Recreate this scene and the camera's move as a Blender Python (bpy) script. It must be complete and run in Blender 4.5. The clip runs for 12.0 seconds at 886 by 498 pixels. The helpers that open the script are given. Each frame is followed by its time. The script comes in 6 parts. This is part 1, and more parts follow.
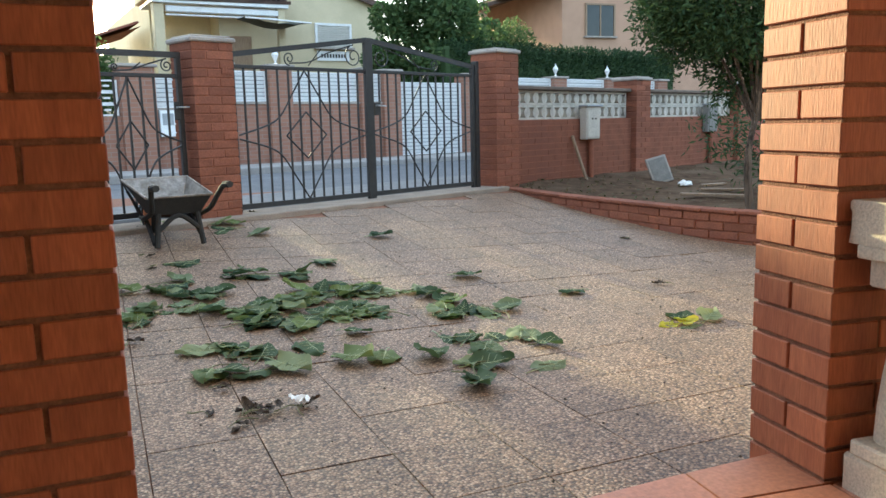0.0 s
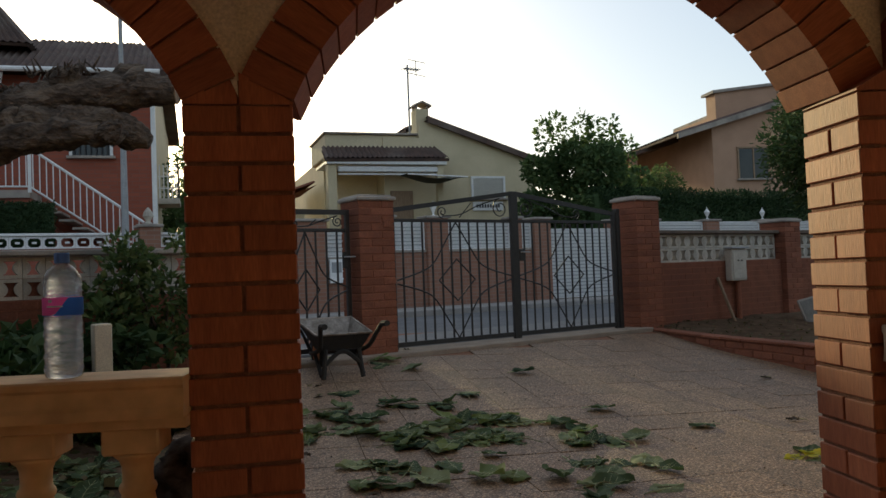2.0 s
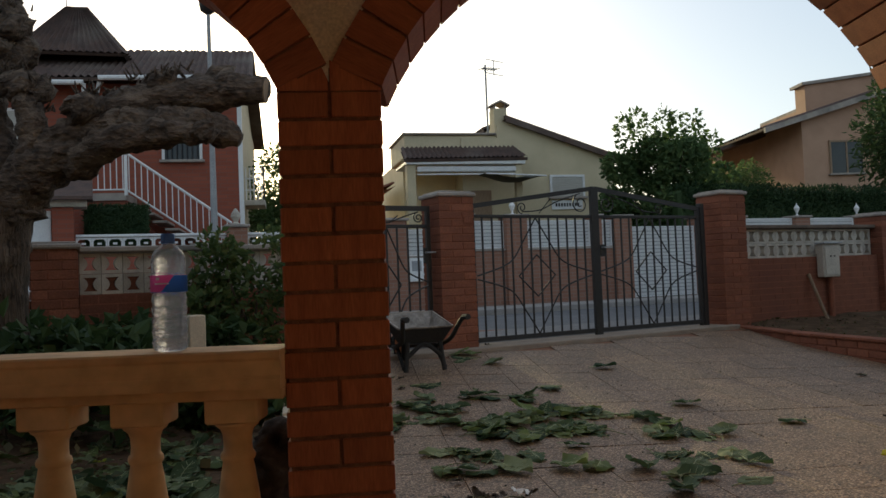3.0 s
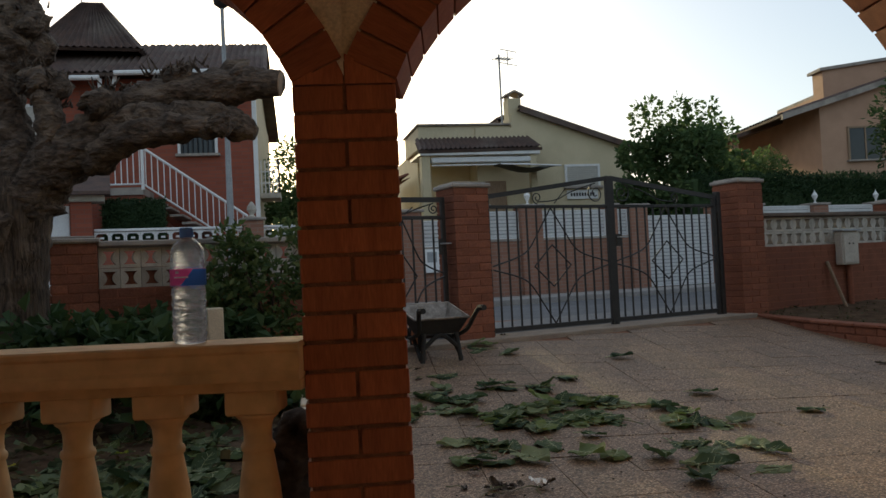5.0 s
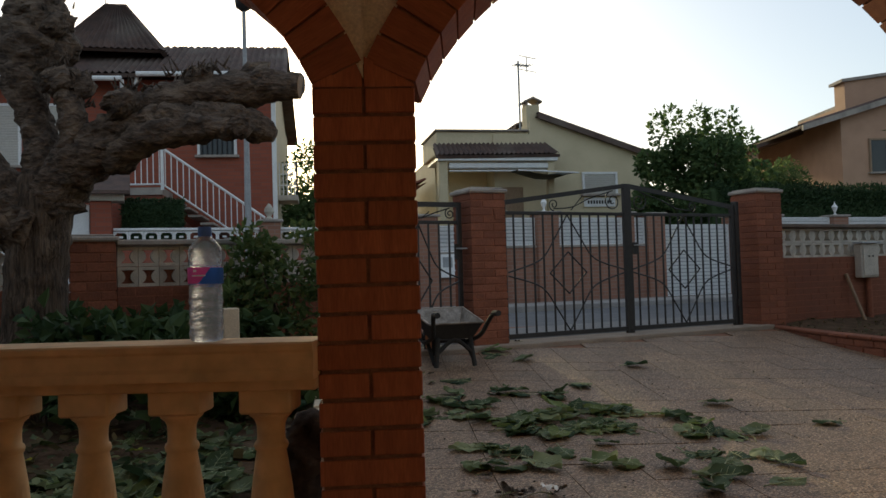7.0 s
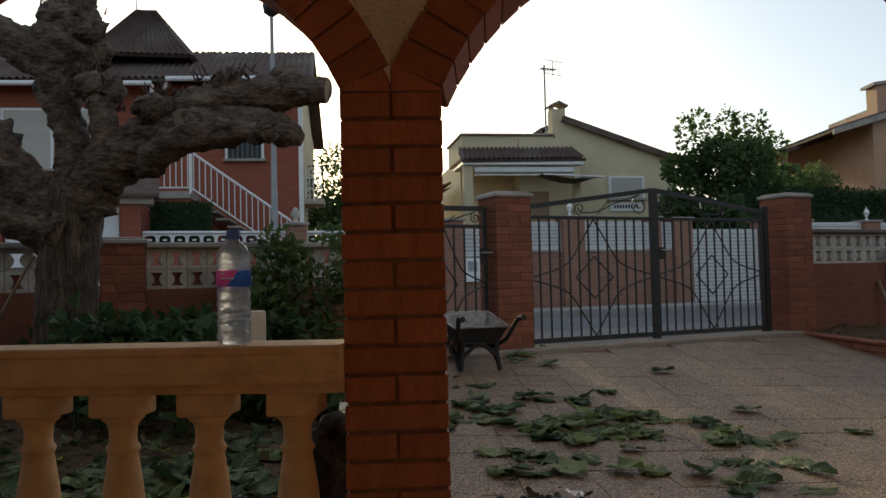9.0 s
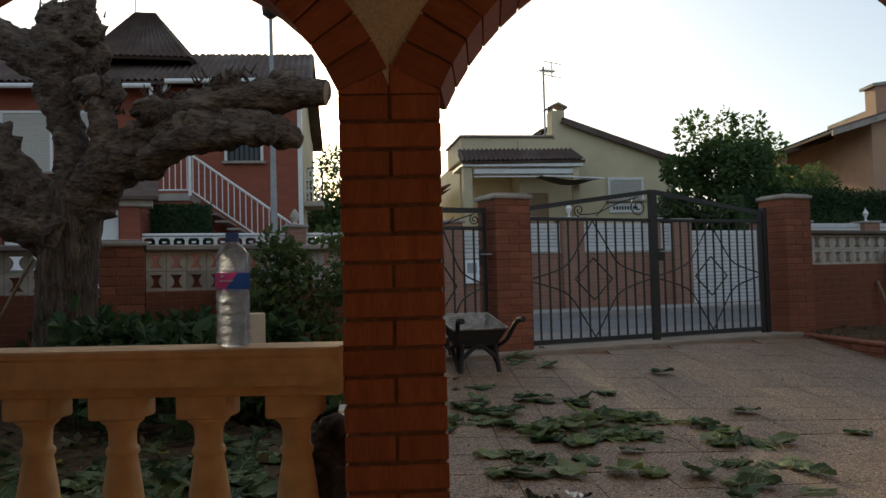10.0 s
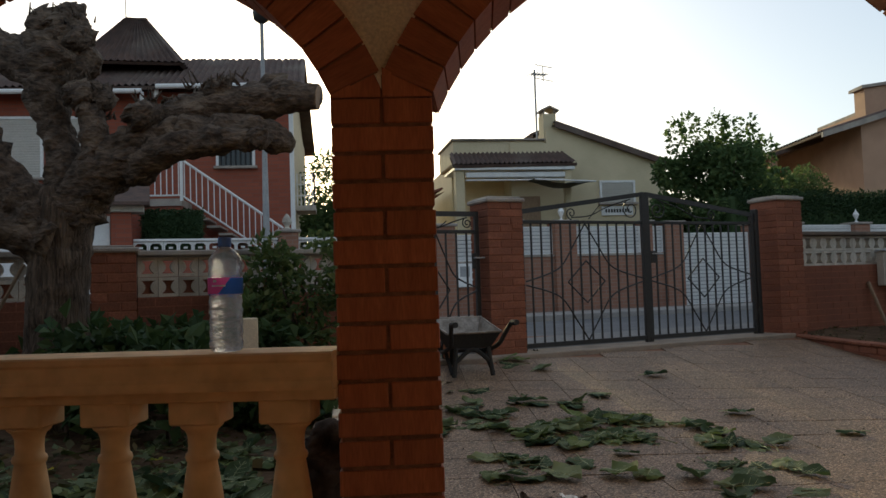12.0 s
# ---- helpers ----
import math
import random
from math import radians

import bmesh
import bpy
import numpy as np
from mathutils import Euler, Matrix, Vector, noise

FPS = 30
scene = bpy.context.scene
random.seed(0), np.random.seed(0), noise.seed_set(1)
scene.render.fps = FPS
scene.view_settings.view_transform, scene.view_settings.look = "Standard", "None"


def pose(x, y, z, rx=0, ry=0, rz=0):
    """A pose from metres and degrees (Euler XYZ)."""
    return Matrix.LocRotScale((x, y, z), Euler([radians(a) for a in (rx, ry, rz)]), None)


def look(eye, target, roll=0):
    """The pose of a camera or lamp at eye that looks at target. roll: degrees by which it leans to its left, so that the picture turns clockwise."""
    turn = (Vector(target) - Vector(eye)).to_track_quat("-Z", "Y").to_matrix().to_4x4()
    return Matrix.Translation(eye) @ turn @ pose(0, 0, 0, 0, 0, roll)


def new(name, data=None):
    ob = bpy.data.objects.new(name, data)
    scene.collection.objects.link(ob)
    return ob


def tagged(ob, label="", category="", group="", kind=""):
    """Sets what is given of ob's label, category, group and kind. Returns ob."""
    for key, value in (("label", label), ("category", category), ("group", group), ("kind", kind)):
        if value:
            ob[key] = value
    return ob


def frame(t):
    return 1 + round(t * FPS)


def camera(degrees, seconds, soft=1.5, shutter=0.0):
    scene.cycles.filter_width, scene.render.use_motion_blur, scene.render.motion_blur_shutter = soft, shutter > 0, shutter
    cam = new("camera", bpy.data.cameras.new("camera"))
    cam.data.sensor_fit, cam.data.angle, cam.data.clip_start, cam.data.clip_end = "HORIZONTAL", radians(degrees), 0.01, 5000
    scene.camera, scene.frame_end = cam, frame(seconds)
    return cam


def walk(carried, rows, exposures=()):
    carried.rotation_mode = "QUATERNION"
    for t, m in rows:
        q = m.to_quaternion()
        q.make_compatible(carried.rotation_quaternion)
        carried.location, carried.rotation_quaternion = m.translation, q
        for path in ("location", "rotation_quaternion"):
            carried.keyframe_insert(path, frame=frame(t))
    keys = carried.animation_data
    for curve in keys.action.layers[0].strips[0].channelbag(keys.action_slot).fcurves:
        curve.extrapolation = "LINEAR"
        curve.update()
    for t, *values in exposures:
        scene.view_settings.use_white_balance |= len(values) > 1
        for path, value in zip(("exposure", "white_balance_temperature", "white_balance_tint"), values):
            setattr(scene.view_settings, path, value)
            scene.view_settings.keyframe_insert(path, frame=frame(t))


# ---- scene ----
cam = camera(58.2, 12.0)
PATH = [
    (0, (-1.371, -1.511, 1.104), (-0.838, 0.392, 0.795), -1.4),
    (0.5, (-1.404, -1.572, 1.055), (-0.928, 0.364, 0.897), -0.3),
    (1, (-1.345, -1.79, 1.094), (-1.006, 0.177, 0.971), -0.4),
    (1.5, (-1.322, -1.992, 1.108), (-0.966, -0.025, 1.04), -1.6),
    (2, (-1.348, -2.102, 1.095), (-1.183, -0.11, 1.159), -2.2),
    (2.5, (-1.362, -2.155, 1.06), (-1.38, -0.156, 1.136), -2.5),
    (3, (-1.37, -2.149, 1.034), (-1.401, -0.15, 1.109), -2.3),
    (5, (-1.372, -2.159, 1.035), (-1.442, -0.161, 1.089), -2.8),
    (5.5, (-1.374, -2.16, 1.032), (-1.468, -0.163, 1.087), -3.1),
    (6, (-1.373, -2.161, 1.033), (-1.462, -0.163, 1.087), -3.0),
    (6.5, (-1.375, -2.164, 1.034), (-1.49, -0.168, 1.091), -2.6),
    (7, (-1.371, -2.168, 1.029), (-1.48, -0.173, 1.098), -1.7),
    (7.5, (-1.374, -2.168, 1.031), (-1.536, -0.176, 1.111), -1.4),
    (9.5, (-1.375, -2.167, 1.029), (-1.547, -0.176, 1.11), -1.4),
    (10, (-1.372, -2.172, 1.03), (-1.542, -0.181, 1.115), -1.5),
    (10.5, (-1.375, -2.168, 1.028), (-1.544, -0.177, 1.111), -1.5),
    (11, (-1.375, -2.17, 1.03), (-1.535, -0.178, 1.115), -1.7),
    (11.5, (-1.374, -2.168, 1.028), (-1.528, -0.176, 1.119), -1.7),
    (12, (-1.375, -2.168, 1.029), (-1.526, -0.176, 1.123), -1.9),
]
walk(cam, [(t, look(eye, target, roll)) for t, eye, target, roll in PATH],
     exposures=[(0, 2.84, 5700, 3), (0.4, 2.6, 5700, 3), (0.8, 1.55, 6000, 6), (1.2, 1.1, 6100, 7), (1.6, 0.96, 6300, 8), (12.0, 0.97, 6300, 8)])

# ---- light: low sun beyond the gate, hazy evening sky ----
SUN_BEARING, SUN_ELEV = 14.9, 10.9
world = bpy.data.worlds.new("evening_sky")
scene.world = world
world.use_nodes = True
wn, wl = world.node_tree.nodes, world.node_tree.links
sky = wn.new("ShaderNodeTexSky")
sky.sky_type, sky.sun_disc = "NISHITA", False
sky.sun_elevation, sky.sun_rotation = radians(SUN_ELEV), radians(-SUN_BEARING)
sky.air_density, sky.dust_density, sky.ozone_density = 1.0, 2.0, 1.8
# thin even haze over the clear sky
haze = wn.new("ShaderNodeMix")
haze.data_type = "RGBA"
haze.inputs[0].default_value = 0.5
haze.inputs[7].default_value = (2.7, 2.8, 2.85, 1)
wl.new(sky.outputs["Color"], haze.inputs[6])
wl.new(haze.outputs[2], wn["Background"].inputs["Color"])
wn["Background"].inputs["Strength"].default_value = 0.12
sun = new("sun", bpy.data.lights.new("sun", "SUN"))
sun.data.energy, sun.data.angle, sun.data.color = 2.1, radians(2.2), (1.0, 0.83, 0.43)
sun.matrix_world = look((-math.sin(radians(SUN_BEARING)) * 60, math.cos(radians(SUN_BEARING)) * 60,
                         60 * math.tan(radians(SUN_ELEV))), (0, 0, 0))

# ---- materials ----
MATS = {}


def surf(name, c1, c2=None, scale=8.0, rough=0.8, bump=0.2, bump_scale=60.0, metal=0.0, rand=0.0, c3=None, fine=None, stretch=(1, 1, 1), spec=0.4):
    """Two colours mixed by broad noise, a third by blotches, fine grain and relief; rand varies each object a little."""
    m = bpy.data.materials.new(name)
    m.use_nodes = True
    n, l = m.node_tree.nodes, m.node_tree.links
    b = n["Principled BSDF"]
    co = n.new("ShaderNodeTexCoord")
    info = n.new("ShaderNodeObjectInfo")
    mul = n.new("ShaderNodeVectorMath")
    mul.operation = "MULTIPLY_ADD"
    l.new(info.outputs["Random"], mul.inputs[0])
    mul.inputs[1].default_value = (7.3, 3.1, 5.7)
    sc = n.new("ShaderNodeVectorMath")
    sc.operation = "MULTIPLY"
    l.new(co.outputs["Object"], sc.inputs[0])
    sc.inputs[1].default_value = stretch
    l.new(sc.outputs[0], mul.inputs[2])
    v = mul.outputs[0]

    def nz(s, d=4):
        t = n.new("ShaderNodeTexNoise")
        t.inputs["Scale"].default_value, t.inputs["Detail"].default_value = s, d
        l.new(v, t.inputs["Vector"])
        return t.outputs["Fac"]

    def ramp(fac, lo, hi):
        r = n.new("ShaderNodeMapRange")
        r.inputs["From Min"].default_value, r.inputs["From Max"].default_value = lo, hi
        l.new(fac, r.inputs["Value"])
        return r.outputs["Result"]

    def mix(f, a, c, mode="MIX"):
        x = n.new("ShaderNodeMix")
        x.data_type, x.blend_type = "RGBA", mode
        for k, val in ((0, f), (6, a), (7, c)):
            if hasattr(val, "is_linked"):
                l.new(val, x.inputs[k])
            else:
                x.inputs[k].default_value = val if k == 0 else (*val, 1)
        return x.outputs[2]

    col = mix(ramp(nz(scale), 0.35, 0.65), c1, c2 or tuple(k * 0.8 for k in c1))
    if c3:
        col = mix(ramp(nz(scale * 0.23, 6), 0.5, 0.72), col, c3)
    g = nz(fine or bump_scale, 3)
    grey = n.new("ShaderNodeMapRange")
    grey.inputs["From Min"].default_value, grey.inputs["From Max"].default_value = 0.3, 0.7
    grey.inputs["To Min"].default_value, grey.inputs["To Max"].default_value = 0.82, 1.15
    l.new(g, grey.inputs["Value"])
    fac = grey.outputs["Result"]
    if rand:
        rr = n.new("ShaderNodeMapRange")
        rr.inputs["To Min"].default_value, rr.inputs["To Max"].default_value = 1 - rand, 1 + rand
        l.new(info.outputs["Random"], rr.inputs["Value"])
        mm = n.new("ShaderNodeMath")
        mm.operation = "MULTIPLY"
        l.new(fac, mm.inputs[0]), l.new(rr.outputs["Result"], mm.inputs[1])
        fac = mm.outputs[0]
    vm = n.new("ShaderNodeVectorMath")
    vm.operation = "SCALE"
    l.new(col, vm.inputs[0]), l.new(fac, vm.inputs["Scale"])
    l.new(vm.outputs[0], b.inputs["Base Color"])
    b.inputs["Roughness"].default_value, b.inputs["Metallic"].default_value = rough, metal
    b.inputs["Specular IOR Level"].default_value = spec
    if bump:
        bp = n.new("ShaderNodeBump")
        bp.inputs["Strength"].default_value, bp.inputs["Distance"].default_value = bump, 0.01
        l.new(nz(bump_scale, 5), bp.inputs["Height"])
        l.new(bp.outputs["Normal"], b.inputs["Normal"])
    MATS[name] = m
    return m


def brick_far(name, c1, c2, mortar):
    """Brickwork for walls that stay far off, laid over the object's x and z."""
    m = surf(name, c1, c2, 2.0, 0.9, 0.1)
    n, l = m.node_tree.nodes, m.node_tree.links
    co = n["Texture Coordinate"]
    sep, com = n.new("ShaderNodeSeparateXYZ"), n.new("ShaderNodeCombineXYZ")
    l.new(co.outputs["Object"], sep.inputs[0])
    add = n.new("ShaderNodeMath")
    add.operation = "ADD"
    l.new(sep.outputs["X"], add.inputs[0]), l.new(sep.outputs["Y"], add.inputs[1])
    l.new(add.outputs[0], com.inputs["X"]), l.new(sep.outputs["Z"], com.inputs["Y"])
    br = n.new("ShaderNodeTexBrick")
    l.new(com.outputs[0], br.inputs["Vector"])
    br.inputs["Color1"].default_value, br.inputs["Color2"].default_value, br.inputs["Mortar"].default_value = (*c1, 1), (*c2, 1), (*mortar, 1)
    br.inputs["Scale"].default_value, br.inputs["Brick Width"].default_value = 1.0, 0.295
    br.inputs["Row Height"].default_value, br.inputs["Mortar Size"].default_value = 0.082, 0.008
    l.new(br.outputs["Color"], n["Principled BSDF"].inputs["Base Color"])
    return m


BRICK = surf("terracotta_brick", (0.4, 0.127, 0.057), (0.325, 0.098, 0.046), 9, 0.62, 0.14, 70, rand=0.14, stretch=(3.0, 3.0, 0.35), spec=0.32)
BRICK_WALL = surf("wall_brick", (0.262, 0.1, 0.06), (0.2, 0.077, 0.047), 5, 0.9, 0.3, 60, rand=0.16, c3=(0.19, 0.075, 0.05), spec=0.15)
MORTAR = surf("mortar", (0.26, 0.12, 0.07), (0.18, 0.08, 0.048), 30, 0.95, 0.5, 160)
MORTAR_DARK = surf("grey_mortar", (0.29, 0.11, 0.066), (0.22, 0.085, 0.05), 30, 0.95, 0.4, 120)
PLASTER = surf("cream_plaster", (0.74, 0.64, 0.5), (0.68, 0.58, 0.44), 3, 0.9, 0.25, 120)
CAST = surf("ochre_cast_stone", (0.7, 0.43, 0.2), (0.65, 0.4, 0.18), 4, 0.7, 0.06, 60, c3=(0.74, 0.5, 0.27), fine=12)
CASTW = surf("pale_cast_stone", (0.66, 0.56, 0.42), (0.58, 0.48, 0.36), 6, 0.8, 0.25, 140)
TILE = surf("terracotta_floor_tile", (0.48, 0.2, 0.11), (0.42, 0.165, 0.09), 5, 0.45, 0.1, 80, rand=0.08)
IRON = surf("dark_painted_iron", (0.022, 0.02, 0.02), (0.03, 0.027, 0.025), 20, 0.45, 0.15, 120, metal=0.0)
STONE = surf("grey_coping_stone", (0.4, 0.35, 0.3), (0.32, 0.28, 0.25), 7, 0.9, 0.4, 90, c3=(0.2, 0.18, 0.16))
WHITEBLK = surf("white_block", (0.56, 0.52, 0.45), (0.44, 0.4, 0.34), 9, 0.85, 0.3, 100, c3=(0.3, 0.27, 0.23))
WHITE = surf("white_paint", (0.78, 0.78, 0.77), (0.72, 0.72, 0.72), 5, 0.5, 0.08, 80)
SOIL = surf("garden_soil", (0.125, 0.082, 0.054), (0.075, 0.05, 0.034), 6, 1.0, 1.0, 40, c3=(0.16, 0.115, 0.08), spec=0.0)
ASPHALT = surf("asphalt", (0.13, 0.132, 0.138), (0.1, 0.103, 0.11), 3, 0.85, 0.3, 200, c3=(0.16, 0.162, 0.168))
PAVING = surf("pale_paving", (0.34, 0.32, 0.3), (0.28, 0.265, 0.25), 4, 0.9, 0.3, 150)
BARK = surf("grey_brown_bark", (0.145, 0.105, 0.075), (0.042, 0.03, 0.022), 20, 0.95, 1.0, 22, c3=(0.2, 0.15, 0.11), stretch=(3.2, 3.2, 0.3))
BARK.node_tree.nodes["Bump"].inputs["Distance"].default_value = 0.05
BARK_LIMB = surf("limb_bark", (0.142, 0.104, 0.077), (0.047, 0.034, 0.026), 20, 0.95, 1.0, 22, c3=(0.2, 0.15, 0.11), stretch=(0.8, 1.6, 1.6))
BARK_LIMB.node_tree.nodes["Bump"].inputs["Distance"].default_value = 0.05
BARK_DARK = surf("dark_rotten_wood", (0.06, 0.042, 0.032), (0.028, 0.02, 0.016), 14, 0.95, 1.0, 30, spec=0.1)
TWIG = surf("twig_green_brown", (0.16, 0.17, 0.08), (0.13, 0.12, 0.06), 20, 0.8, 0.3, 120)
YELLOW = surf("yellow_render", (0.62, 0.53, 0.36), (0.56, 0.48, 0.32), 2, 0.9, 0.2, 90)
ORANGE = surf("orange_render", (0.48, 0.3, 0.205), (0.43, 0.265, 0.18), 2, 0.9, 0.2, 90)
CONCRETE = surf("worn_concrete", (0.33, 0.265, 0.205), (0.26, 0.205, 0.16), 5, 0.9, 0.5, 90, c3=(0.2, 0.16, 0.125))
COPE = surf("dark_weathered_coping", (0.17, 0.125, 0.095), (0.12, 0.09, 0.07), 7, 0.9, 0.4, 90)
FOOTWAY = surf("grey_footway", (0.19, 0.187, 0.185), (0.15, 0.148, 0.147), 4, 0.9, 0.3, 150)
ROOF = surf("dark_roof_tile", (0.12, 0.075, 0.06), (0.08, 0.055, 0.048), 4, 0.85, 0.5, 30, c3=(0.16, 0.13, 0.11))
BRICK2 = brick_far("far_brick", (0.30, 0.085, 0.05), (0.25, 0.07, 0.042), (0.22, 0.09, 0.065))
BRICK3 = brick_far("fence_brick", (0.30, 0.15, 0.1), (0.25, 0.12, 0.08), (0.27, 0.19, 0.15))
AWNING = surf("dark_awning_cloth", (0.1, 0.105, 0.085), (0.075, 0.08, 0.065), 5, 0.9, 0.2, 60)
SLAB_AND_SHADED_BOX = surf("grey_slab_and_shaded_box", (0.24, 0.22, 0.2), (0.18, 0.17, 0.15), 9, 0.9, 0.3, 60)
GREY = surf("galvanised_grey", (0.34, 0.35, 0.36), (0.29, 0.3, 0.31), 9, 0.5, 0.1, 60)
BOXGREY = surf("pale_grey_box", (0.5, 0.45, 0.38), (0.44, 0.39, 0.33), 5, 0.6, 0.1, 60)
STEEL = surf("worn_zinc_tray", (0.32, 0.29, 0.26), (0.17, 0.145, 0.12), 14, 0.5, 0.25, 60, metal=0.35, c3=(0.42, 0.38, 0.33))
BLACK = surf("black_rubber", (0.02, 0.02, 0.02), (0.028, 0.026, 0.024), 20, 0.7, 0.2, 90)
GLASSDARK = surf("dark_window_glass", (0.02, 0.024, 0.03), (0.03, 0.034, 0.04), 2, 0.08, 0.0)
SHUTTER = surf("pale_shutter", (0.58, 0.56, 0.52), (0.54, 0.52, 0.48), 3, 0.6, 0.1, 60)
PLASTICW = surf("white_plastic", (0.8, 0.8, 0.78), (0.76, 0.76, 0.74), 3, 0.4, 0.0)
WOOD = surf("weathered_wood", (0.34, 0.24, 0.16), (0.25, 0.17, 0.11), 8, 0.85, 0.4, 50, stretch=(8, 8, 0.8))


def aggregate():
    """Washed river gravel set in cement: round grains of several browns and greys."""
    m = bpy.data.materials.new("washed_aggregate")
    m.use_nodes = True
    n, l = m.node_tree.nodes, m.node_tree.links
    b = n["Principled BSDF"]
    co, info = n.new("ShaderNodeTexCoord"), n.new("ShaderNodeObjectInfo")
    mul = n.new("ShaderNodeVectorMath")
    mul.operation = "MULTIPLY_ADD"
    l.new(info.outputs["Random"], mul.inputs[0])
    mul.inputs[1].default_value = (7.3, 3.1, 5.7)
    l.new(co.outputs["Object"], mul.inputs[2])
    vo = n.new("ShaderNodeTexVoronoi")
    vo.inputs["Scale"].default_value = 98.0
    l.new(mul.outputs[0], vo.inputs["Vector"])
    cr = n.new("ShaderNodeValToRGB")
    sep = n.new("ShaderNodeSeparateColor")
    l.new(vo.outputs["Color"], sep.inputs[0])
    l.new(sep.outputs["Red"], cr.inputs["Fac"])
    e = cr.color_ramp.elements
    e[0].position, e[0].color = 0.0, (0.1, 0.053, 0.03, 1)
    e[1].position, e[1].color = 1.0, (0.53, 0.362, 0.236, 1)
    for p, c in ((0.25, (0.2, 0.117, 0.066, 1)), (0.5, (0.29, 0.174, 0.102, 1)), (0.8, (0.375, 0.241, 0.148, 1))):
        x = e.new(p)
        x.color = c
    dist = n.new("ShaderNodeMapRange")
    dist.inputs["From Min"].default_value, dist.inputs["From Max"].default_value = 0.35, 0.7
    dist.inputs["To Min"].default_value, dist.inputs["To Max"].default_value = 1.05, 0.38
    l.new(vo.outputs["Distance"], dist.inputs["Value"])
    no = n.new("ShaderNodeTexNoise")
    no.inputs["Scale"].default_value, no.inputs["Detail"].default_value = 2.2, 5
    l.new(mul.outputs[0], no.inputs["Vector"])
    st = n.new("ShaderNodeMapRange")
    st.inputs["From Min"].default_value, st.inputs["From Max"].default_value = 0.3, 0.7
    st.inputs["To Min"].default_value, st.inputs["To Max"].default_value = 0.72, 1.12
    l.new(no.outputs["Fac"], st.inputs["Value"])
    a = n.new("ShaderNodeMath")
    a.operation = "MULTIPLY"
    l.new(dist.outputs["Result"], a.inputs[0]), l.new(st.outputs["Result"], a.inputs[1])
    vm = n.new("ShaderNodeVectorMath")
    vm.operation = "SCALE"
    l.new(cr.outputs["Color"], vm.inputs[0]), l.new(a.outputs[0], vm.inputs["Scale"])
    l.new(vm.outputs[0], b.inputs["Base Color"])
    b.inputs["Roughness"].default_value = 0.62
    inv = n.new("ShaderNodeMath")
    inv.operation = "SUBTRACT"
    inv.inputs[0].default_value = 1.0
    l.new(vo.outputs["Distance"], inv.inputs[1])
    bp = n.new("ShaderNodeBump")
    bp.inputs["Strength"].default_value, bp.inputs["Distance"].default_value = 0.6, 0.006
    l.new(inv.outputs[0], bp.inputs["Height"]), l.new(bp.outputs["Normal"], b.inputs["Normal"])
    return m


AGG = aggregate()


def leafmat(name, c1, c2, c3, rough=0.5, trans=0.35):
    """Leaf: colour differs island by island, some light passes through."""
    m = bpy.data.materials.new(name)
    m.use_nodes = True
    n, l = m.node_tree.nodes, m.node_tree.links
    b = n["Principled BSDF"]
    geo = n.new("ShaderNodeNewGeometry")
    info = n.new("ShaderNodeObjectInfo")
    ad = n.new("ShaderNodeMath")
    ad.operation = "ADD"
    l.new(geo.outputs["Random Per Island"], ad.inputs[0]), l.new(info.outputs["Random"], ad.inputs[1])
    fr = n.new("ShaderNodeMath")
    fr.operation = "FRACT"
    l.new(ad.outputs[0], fr.inputs[0])
    cr = n.new("ShaderNodeValToRGB")
    l.new(fr.outputs[0], cr.inputs["Fac"])
    e = cr.color_ramp.elements
    e[0].color, e[1].color = (*c1, 1), (*c3, 1)
    x = e.new(0.55)
    x.color = (*c2, 1)
    l.new(cr.outputs["Color"], b.inputs["Base Color"])
    b.inputs["Roughness"].default_value = max(rough, 0.65)
    b.inputs["Specular IOR Level"].default_value = 0.25
    tr = n.new("ShaderNodeBsdfTranslucent")
    l.new(cr.outputs["Color"], tr.inputs["Color"])
    mx = n.new("ShaderNodeMixShader")
    mx.inputs[0].default_value = trans
    l.new(b.outputs[0], mx.inputs[1]), l.new(tr.outputs[0], mx.inputs[2])
    l.new(mx.outputs[0], n["Material Output"].inputs["Surface"])
    return m


LEAF_CUT = leafmat("cut_leaf_green", (0.038, 0.066, 0.032), (0.066, 0.102, 0.042), (0.17, 0.215, 0.066), 0.5, 0.3)
LEAF_PALE = leafmat("cut_leaf_underside", (0.13, 0.165, 0.088), (0.17, 0.21, 0.105), (0.25, 0.28, 0.135), 0.6, 0.25)
LEAF_YEL = leafmat("yellowed_leaf", (0.3, 0.34, 0.05), (0.4, 0.4, 0.05), (0.5, 0.44, 0.05), 0.5, 0.3)
LEAF_DRY = leafmat("dry_leaf", (0.06, 0.045, 0.035), (0.08, 0.06, 0.042), (0.05, 0.042, 0.04), 0.8, 0.1)
LEAF_TREE = leafmat("tree_leaf", (0.06, 0.105, 0.04), (0.085, 0.14, 0.05), (0.13, 0.175, 0.06), 0.5, 0.45)
LEAF_DARK = leafmat("dark_bush_leaf", (0.03, 0.06, 0.025), (0.045, 0.085, 0.03), (0.07, 0.11, 0.04), 0.5, 0.25)
LEAF_ROSE = leafmat("rose_leaf", (0.055, 0.095, 0.035), (0.09, 0.14, 0.045), (0.16, 0.19, 0.07), 0.5, 0.4)
LEAF_HEDGE = leafmat("cypress_green", (0.02, 0.045, 0.02), (0.03, 0.06, 0.022), (0.045, 0.075, 0.025), 0.7, 0.15)

# ---- mesh helpers ----


